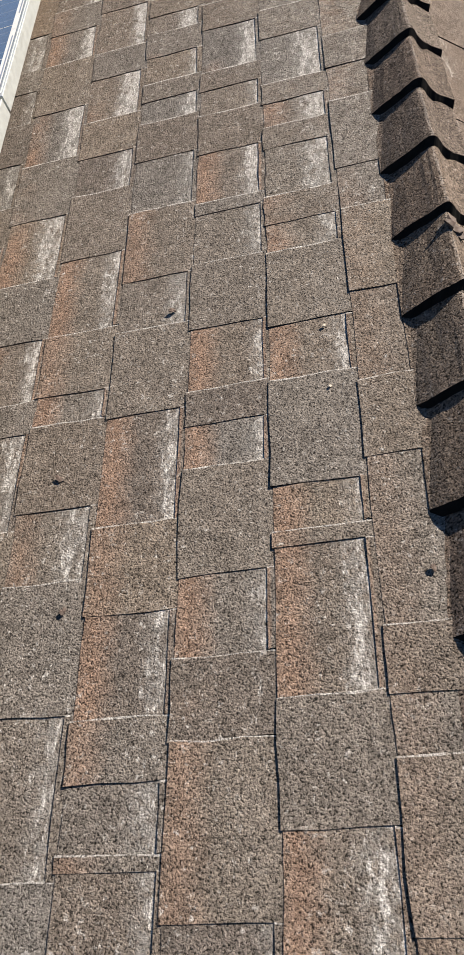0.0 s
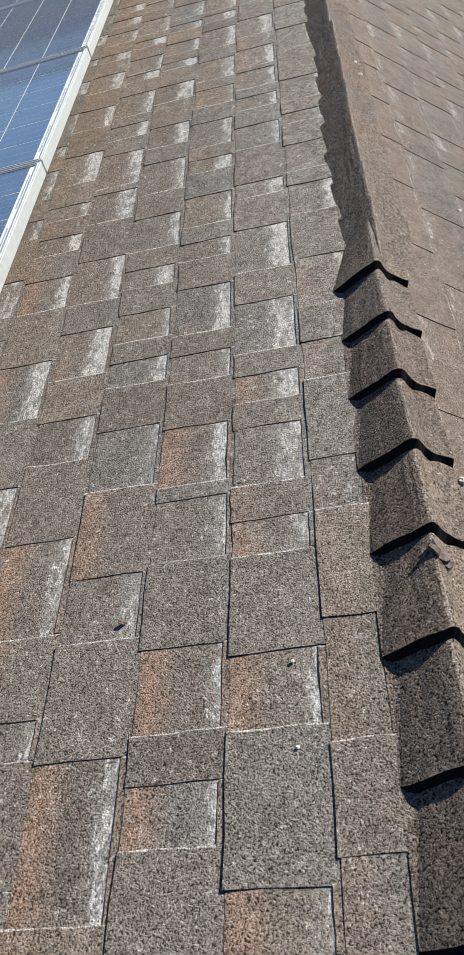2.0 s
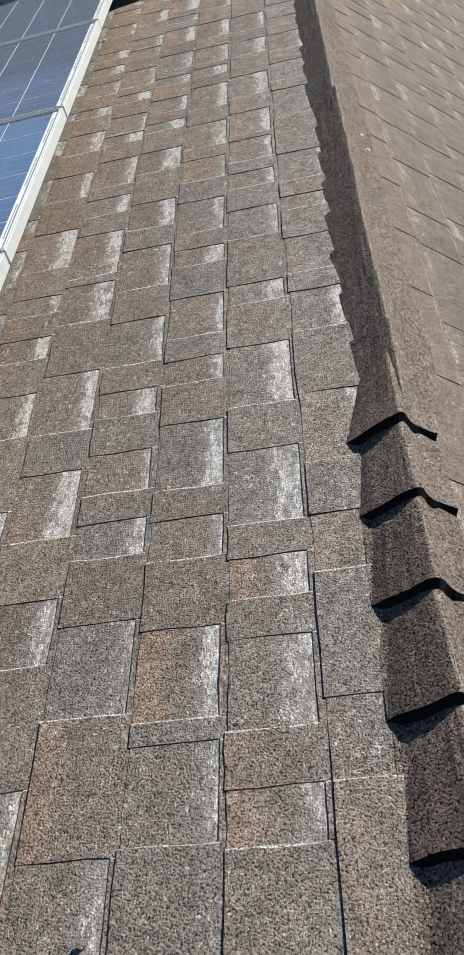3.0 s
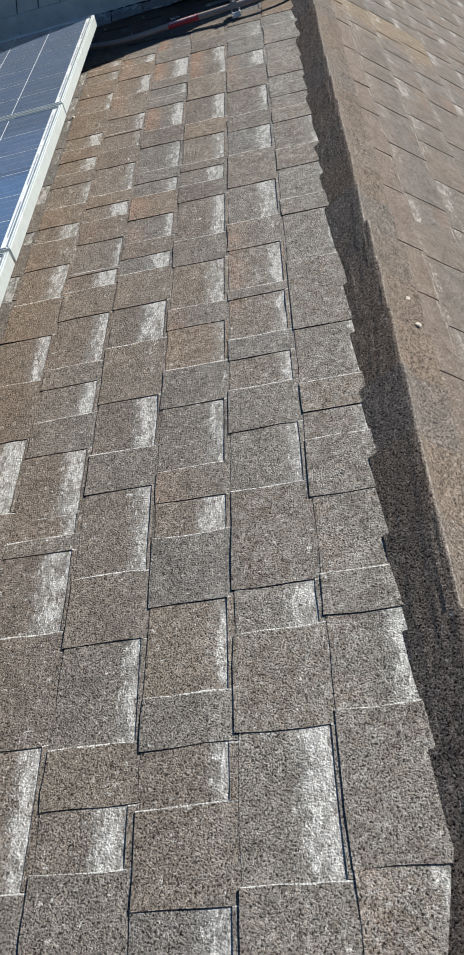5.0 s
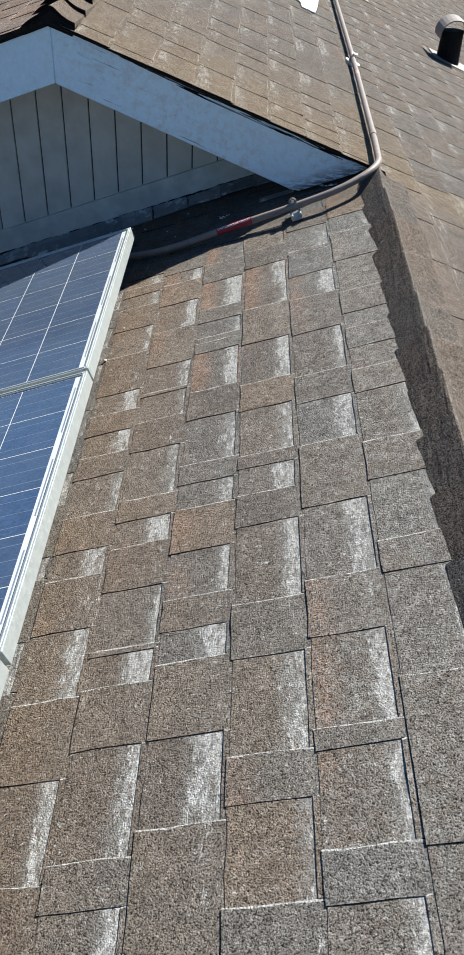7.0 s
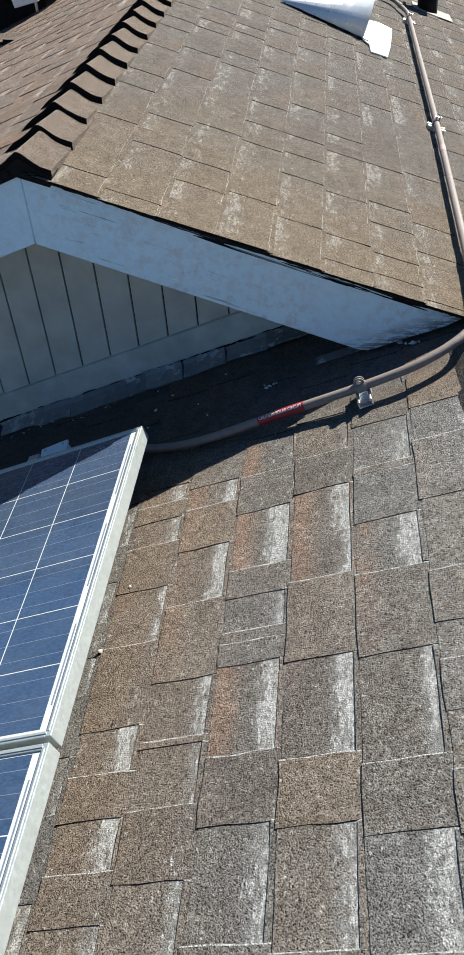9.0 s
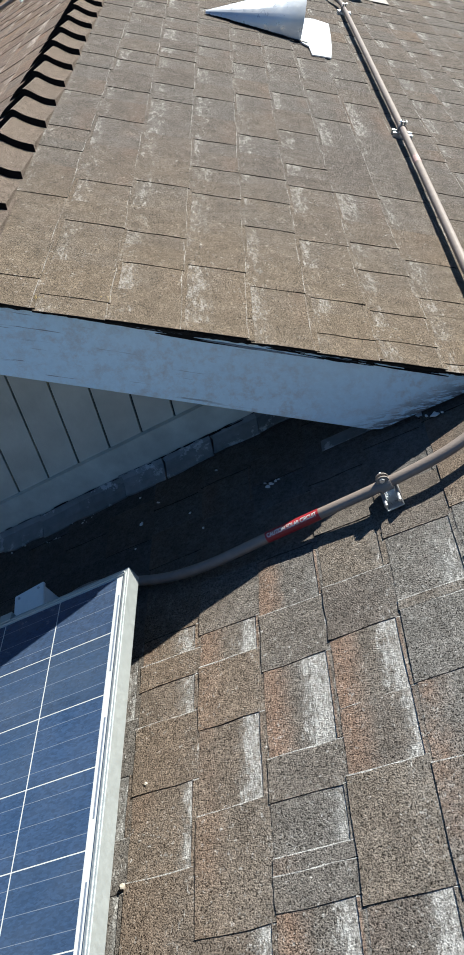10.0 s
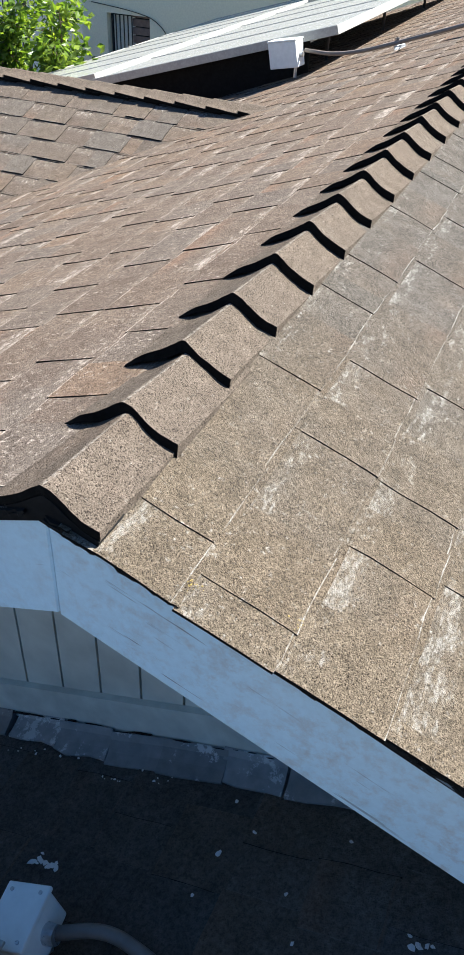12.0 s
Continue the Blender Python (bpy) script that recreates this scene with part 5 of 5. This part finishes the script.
part("cable", tube_mesh(eased([base @ Vector(p) for p in drip], 0.3), 0.008, 6), IRON, neighbour)
# side wall is white to imitate sunlight, which can't reach this face
part("side_wall", boxed(base @ Vector((-14.5, 22.0, FLOOR_Z)), base @ Vector((-10.3, 22.2, 0.4))), WHITE_WALL, neighbour)

fence = empty("iron_fence", (-12.3, 19.0, -3.2), label="black iron picket fence behind the shrub", category="fence")
for k in range(26):
    x = -1.6 + 0.12 * k
    part("picket", rod(bmesh.new(), (x, 0, -1.0), (x, 0, 2.3), 0.011, sides=6), IRON, fence)
for z in (-0.7, 2.1):
    part("fence_rail", boxed((-1.7, -0.015, z), (1.5, 0.015, z + 0.03)), IRON, fence)
for x in (-1.7, 1.5):
    part("post", boxed((x - 0.03, -0.03, -1.0), (x + 0.03, 0.03, 2.4)), IRON, fence)


def shrub(at, tall, spread, seed, label):
    """A small tree: trunk, limbs, twigs, and a crown of separate bent leaves."""
    rg = random.Random(seed)
    thing = empty("tree", at, label=label, category="tree")
    bm = rod(bmesh.new(), (0, 0, 0), (0.05, 0, tall * 0.45), 0.09, 0.06, 10)
    part("trunk", bm, BARK, thing)
    tips = []
    for k in range(16):
        bm = bmesh.new()
        ang, r = rg.uniform(0, math.tau), spread * rg.uniform(0.35, 0.95)
        start = Vector((0.03, 0, tall * rg.uniform(0.25, 0.45)))
        tip = Vector((r * math.cos(ang), r * math.sin(ang), tall * rg.uniform(0.6, 1.0)))
        mid = (start + tip) / 2 + Vector((0, 0, 0.15))
        rod(bm, start, mid, 0.035, 0.022, 7)
        rod(bm, mid, tip, 0.022, 0.006, 6)
        for j in range(5):
            p = mid.lerp(tip, rg.uniform(0.1, 1.0))
            q = p + Vector((rg.gauss(0, 0.28), rg.gauss(0, 0.28), rg.gauss(0.08, 0.22)))
            rod(bm, p, q, 0.007, 0.003, 5)
            tips.append((p, q))
        part("limb", bm, BARK, thing)
    verts, faces = [], []
    for p, q in tips:
        for k in range(80):
            c = p.lerp(q, rg.uniform(0.0, 1.15)) + Vector((rg.gauss(0, 0.09), rg.gauss(0, 0.09), rg.gauss(0, 0.08)))
            d = Vector((rg.gauss(0, 1), rg.gauss(0, 1), rg.gauss(-0.1, 0.6))).normalized()
            w = d.orthogonal().normalized()
            w.rotate(Euler((rg.uniform(0, 6), rg.uniform(0, 6), rg.uniform(0, 6))))
            w = (w - d * w.dot(d)).normalized()
            n = d.cross(w)
            ln, wd = rg.uniform(0.09, 0.16), rg.uniform(0.026, 0.042)
            k0 = len(verts)
            verts += [c, c + d * ln * 0.45 + w * wd - n * 0.008, c + d * ln, c + d * ln * 0.45 - w * wd - n * 0.008, c + d * ln * 0.5 + n * 0.006]
            faces += [(k0, k0 + 1, k0 + 4), (k0 + 1, k0 + 2, k0 + 4), (k0 + 2, k0 + 3, k0 + 4), (k0 + 3, k0, k0 + 4)]
    crown = new("crown", mesh_from("crown", verts, faces, [LEAF]))
    crown.parent = thing
    return thing


shrub((-7.45, 15.2, FLOOR_Z), 3.75, 1.15, 5, "leafy green citrus tree beside the house wall")
shrub((-10.9, 17.0, FLOOR_Z), 3.3, 1.0, 9, "leafy green shrub in front of the fence")

# ---- bits on the roof ----


def pebble(at, size, seed, mat=STONE, label="small pale stone lying on the shingles"):
    rg = random.Random(seed)
    bm = bmesh.new()
    bmesh.ops.create_icosphere(bm, subdivisions=2, radius=size)
    for v in bm.verts:
        v.co *= rg.uniform(0.75, 1.15)
        v.co.z *= 0.7
    bmesh.ops.translate(bm, verts=bm.verts, vec=Vector(at) + Vector((0, 0, size * 0.5)))
    return tagged(part("pebble", bm, mat), label, "stone", "scattered stones")


for k, (x, y, r) in enumerate(((-0.254, 0.885, 0.003), (-0.257, 1.026, 0.0035), (-0.967, 5.105, 0.0065), (-0.93, 5.30, 0.004))):
    pebble((x, y, on_left(x) - 0.002), r, k)
for k, (x, y, r) in enumerate(((0.052, 1.374, 0.008), (0.048, 3.462, 0.008), (0.058, 3.362, 0.007), (0.30, 2.6, 0.006))):
    pebble((x, y, -S * x - 0.002), r, 20 + k)


def crumb(x, y, z, size, seed, label="dark shrivelled bit of leaf on the shingles", mat=DEADLEAF, name="leaf_bit"):
    """A thin curled scrap."""
    rg = random.Random(seed)
    bm = bmesh.new()
    rim = []
    for k in range(9):
        a = math.tau * k / 9
        r = size * rg.uniform(0.55, 1.1)
        rim.append(bm.verts.new((r * math.cos(a) * 1.5, r * math.sin(a), rg.uniform(0.0, size * 0.5))))
    mid = bm.verts.new((0, 0, size * 0.35))
    for k in range(9):
        bm.faces.new((mid, rim[k], rim[(k + 1) % 9]))
    got = bmesh.ops.extrude_face_region(bm, geom=bm.faces[:])
    bmesh.ops.translate(bm, verts=[v for v in got["geom"] if isinstance(v, bmesh.types.BMVert)], vec=(0, 0, -size * 0.3))
    bmesh.ops.transform(bm, matrix=pose(x, y, z, 0, 0, rg.uniform(0, 180)), verts=bm.verts)
    return tagged(part(name, bm, mat), label, "debris", "scattered debris")


for k, (x, y, r) in enumerate(((-0.712, 0.781, 0.006), (-0.532, 1.141, 0.006), (-0.674, 0.524, 0.005), (-0.137, 0.525, 0.005))):
    crumb(x, y, on_left(x) + 0.001, r, k)
for k in range(3):
    crumb(-0.044 + 0.008 * k, 1.168 - 0.009 * k, 0.034 - 0.005 * k, 0.0125, 40 + k, "crumpled dry leaf caught under a ridge cap", name="dry_leaf")
chip_rng = random.Random(4)
for x, y in ((-1.012, 6.009), (-0.768, 6.185), (-1.013, 6.217), (-0.806, 5.977), (-0.847, 6.057), (-0.60, 6.034), (-0.624, 6.026), (-0.612, 6.031), (-1.0, 6.10), (-0.95, 6.16), (-0.21, 6.03), (-0.188, 6.022), (-0.175, 6.02), (-0.63, 6.044), (-0.592, 6.036)):
    crumb(x, y, on_left(x) + 0.001, chip_rng.uniform(0.003, 0.006), int(-x * 1000), "pale flake of old paint on the shingles", LETTER, "paint_flake")
for k in range(12):
    x, y = -1.345 + chip_rng.gauss(0, 0.022), 5.992 + chip_rng.gauss(0, 0.008)
    crumb(x, y, on_left(x) + 0.001, chip_rng.uniform(0.003, 0.007), 60 + k, "pale flake of old paint on the shingles", LETTER, "paint_flake")
for cx, cy, count in ((-1.56, 6.228, 6), (-1.19, 6.235, 7), (-1.32, 6.206, 7), (-1.45, 6.236, 4)):
    for k in range(count):
        x, y = cx + chip_rng.gauss(0, 0.03), cy + chip_rng.gauss(0, 0.006)
        crumb(x, y, on_left(x) + 0.001, chip_rng.uniform(0.0012, 0.003), 90 + k, "tiny flake of old paint below the flashing", LETTER, "paint_flake")
for x, y, size in ((-0.226, 6.043, 0.008), (-0.19, 6.02, 0.010)):
    crumb(x, y, on_left(x) + 0.002, size, 130 + int(-x * 100), "pale shard of old paint under the rake board's end", LETTER, "paint_flake")
# a loose tongue of lead that lies out from the wall
tongue = part("lead_sheet", boxed((-0.021, -0.073, 0.0), (0.021, 0.073, 0.0018), LEFT.matrix(0.401 / C_A, 6.088, 0.0015) @ pose(0, 0, 0, 0, 0, 90), 0.0006), FLASHING)
tagged(tongue, "flat grey tongue of lead lying on the shingles", "flashing")
LICHEN = plain("yellow_lichen", (0.30, 0.22, 0.065), 0.9, vary=0.4, scale=300.0)
lichen_rng = random.Random(12)
for cx, cy, count in ((-1.042, 6.066, 18), (-0.902, 6.107, 12), (-1.176, 6.107, 10)):
    patch_ = empty("lichen", (cx, cy, RIDGE_Z - S * (cx - RIDGE_X)), label="patch of yellow lichen specks on the shingle edge", category="lichen", group="lichen patches")
    for k in range(count):
        bm = bmesh.new()
        bmesh.ops.create_icosphere(bm, subdivisions=1, radius=lichen_rng.uniform(0.0005, 0.0012))
        dx, dy = lichen_rng.gauss(0, 0.006), lichen_rng.gauss(0, 0.006)
        bmesh.ops.transform(bm, matrix=Matrix.Translation((dx, dy, -S * dx - 0.0012)) @ Matrix.Diagonal((1.5, 1.3, 0.6, 1)), verts=bm.verts)
        part("lichen_speck", bm, LICHEN, patch_)

# ---- shingles ----
lay_rng = random.Random(21)
# where tabs (+) and slots (-) start along the uppermost courses of the low left slope
COURSE_A = [0.07, -0.27, 0.35, -0.45, 0.73, -0.89, 1.10, -1.33, 1.46, -1.70, 1.83, -1.97, 2.18, -2.41, 2.58, -2.67, 2.85, -3.01, 3.09, -3.19, 3.39, -3.69, 3.94, -4.03, 4.23, -4.37, 4.58, -4.69, 4.80, -4.91, 5.00, -5.14, 5.36, -5.58, 5.72, -5.86, 6.02]
COURSE_B = [0.19, -0.36, 0.59, -0.62, 0.70, -0.92, 1.05, -1.25, 1.33, -1.42, 1.58, -1.66, 1.75, -1.83, 2.03, -2.17, 2.39, -2.57, 2.66, -2.90, 3.07, -3.21, 3.32, -3.40, 3.57, -3.61, 3.81, -3.96, 4.18, -4.41, 4.59, -4.72, 4.95, -5.17, 5.33, 5.50, -5.525, 5.70, -5.85]
COURSE_C = [0.09, 0.31, -0.43, 0.56, -0.76, 0.85, -0.93, 1.08, -1.26, 1.41, -1.45, 1.62, -1.77, 1.87, -1.95, 2.15, -2.29, 2.38, -2.47, 2.65, -2.81, 2.90, -2.99, 3.19, -3.33, 3.49, -3.58, 3.79, -3.93, 4.16, -4.27, 4.37, -4.42, 4.62, -4.75, 4.97, -5.19, -5.33, 5.49, -5.63]
COURSE_D = [0.15, -0.17, 0.26, -0.35, 0.51, -0.67, 0.90, -1.11, 1.25, -1.47, 1.65, -1.80, 1.89, -1.97, 2.09, -2.21, 2.30, -2.40, 2.59, -2.74, 2.96, -3.08, 3.25, -3.47, 3.64, -3.81, 3.89, -3.98, 4.12, -4.27, 4.36, -4.44, 4.64, -4.78, 4.99, 5.05, -5.08, 5.18, -5.27, 5.47, -5.62]
COURSE_E = [-0.14, 0.36, -0.58, 0.72, -0.91, 0.98, -1.14, 1.36, -1.58, 1.72, -1.87, 2.06, -2.19, 2.41, -2.63, 2.82, -2.86, -2.92, 3.11, -3.23, 3.35, -3.43, 3.64, -3.78, 3.86, -3.875, 4.04, -4.18, 4.27, -4.35, 4.55, -4.69, 4.82, -4.835, 4.98, -5.20, 5.38, -5.54, 5.63]
COURSE_F = [0.90, -0.98, 1.14, -1.32, 1.53, -1.75, 1.965, -2.20, 2.36, -2.50, 2.60, -2.71, 2.80, -2.95, 3.18, -3.40, 3.59, -3.77, 3.95, -4.11, 4.20, -4.33, 4.485, -4.58, 4.68, -4.78, 4.885, -5.11, 5.28, -5.44, 5.53, -5.60, 5.67]
LAID = (COURSE_A, COURSE_B, COURSE_C, COURSE_D, COURSE_E, COURSE_F)


def left_edge(i):
    """Down-slope edge of course i of the low left slope."""
    return (0.222 + 0.148 * i) / C_A


courses = []
for i in range(0, 30):
    u1 = left_edge(i)
    u0 = 0.06 if i == 0 else left_edge(i - 1)
    cuts = known_cuts(LAID[i], FRONT_Y, WALL_Y, lay_rng) if i < len(LAID) else random_cuts(FRONT_Y, WALL_Y, lay_rng)
    courses.append((u0, u1, cuts))
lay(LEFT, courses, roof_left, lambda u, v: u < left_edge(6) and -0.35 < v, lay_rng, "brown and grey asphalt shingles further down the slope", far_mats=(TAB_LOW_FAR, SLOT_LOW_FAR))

# starts of the raised tabs along the courses of the slope beyond the gable
STARTS = ([6.15, 6.61, 6.96, 7.15, 7.52], [6.09, 6.48, 6.76, 7.31, 7.65], [6.30, 6.48, 6.82, 7.61, 7.81], [6.34, 6.80, 7.01, 7.26, 7.73, 8.12],
          [6.28, 6.63, 6.83, 7.02, 7.39, 7.86, 8.31], [6.10, 6.27, 6.60, 6.99, 7.18, 7.52, 7.98], [6.11, 6.25, 6.47, 6.64, 7.00, 7.74, 8.11], [6.36, 6.58, 7.04, 8.03])
RIGHT_EDGES = [-1.05, -0.897, -0.745, -0.598, -0.456, -0.312, -0.168, -0.012] + [0.15 * k for k in range(1, 31)]
courses = []
for k, x1 in enumerate(RIGHT_EDGES):
    if x1 > EAVE_R:
        break
    v0 = FRONT_Y if x1 > 0.06 else GABLE_Y - 0.012 - 0.012 * lay_rng.random()
    u0 = u_of(RIGHT_EDGES[k - 1]) if k else 0.05
    if v0 == FRONT_Y and x1 - 0.15 < 0.02:
        courses.append((u_of(0.02), u_of(x1), random_cuts(FRONT_Y, GABLE_Y, lay_rng)))
        courses.append((u0, u_of(x1), random_cuts(GABLE_Y, BACK_Y, lay_rng)))
    elif k < len(STARTS):
        courses.append((u0, u_of(x1), known_cuts(from_starts(STARTS[k], lay_rng), v0, BACK_Y, lay_rng)))
    else:
        courses.append((u0, u_of(x1), random_cuts(v0, BACK_Y, lay_rng)))
lay(RIGHT, courses, roof_right, lambda u, v: (u < u_of(0.2) and GABLE_Y - 0.1 < v < 9.0) or (u < u_of(0.62) and 0.3 < v < GABLE_Y), lay_rng, "brown asphalt shingles over the rest of the slope", (TAB_FRESH, SLOT_FRESH))

courses = []
for k in range(21):
    x1 = RIDGE_X - 0.215 - 0.150 * k
    u1 = (RIDGE_X - x1) / C_A
    u0 = u1 - 0.150 / C_A if k else 0.05
    v0 = GABLE_Y - 0.006 - 0.006 * lay_rng.random()
    if x1 > CROSS_X:
        courses.append((u0, u1, random_cuts(v0, BACK_Y, lay_rng)))
    else:
        reach = CROSS_X - x1 - 0.28
        courses.append((u0, u1, random_cuts(v0, CROSS_Y - reach, lay_rng)))
        courses.append((u0, u1, random_cuts(CROSS_Y + reach, BACK_Y, lay_rng)))
lay(UPPER_LEFT, courses, roof_upper, lambda u, v: u < 1.6 and v < 8.6, lay_rng, "reddish-brown asphalt shingles over the rest of the far slope", (TAB_PINK, SLOT_PINK), (TAB_PINK_FAR, SLOT_PINK_FAR), 0.0016)

for slope, parent in ((CROSS, roof_cross), (CROSS_BACK, roof_cross_back)):
    courses = []
    for k in range(16):
        u1 = 0.10 + 0.16 * (k + 1)
        courses.append((u1 - 0.16, u1, random_cuts(u1 * C_A - 0.28, CROSS_X - CROSS_END, lay_rng)))
    lay(slope, courses, parent, lambda u, v: slope is CROSS and v < 3.2, lay_rng, "brown asphalt shingles on the cross gable", (TAB_CROSS, SLOT_CROSS), (TAB_PINK_FAR, SLOT_PINK_FAR), 0.005)
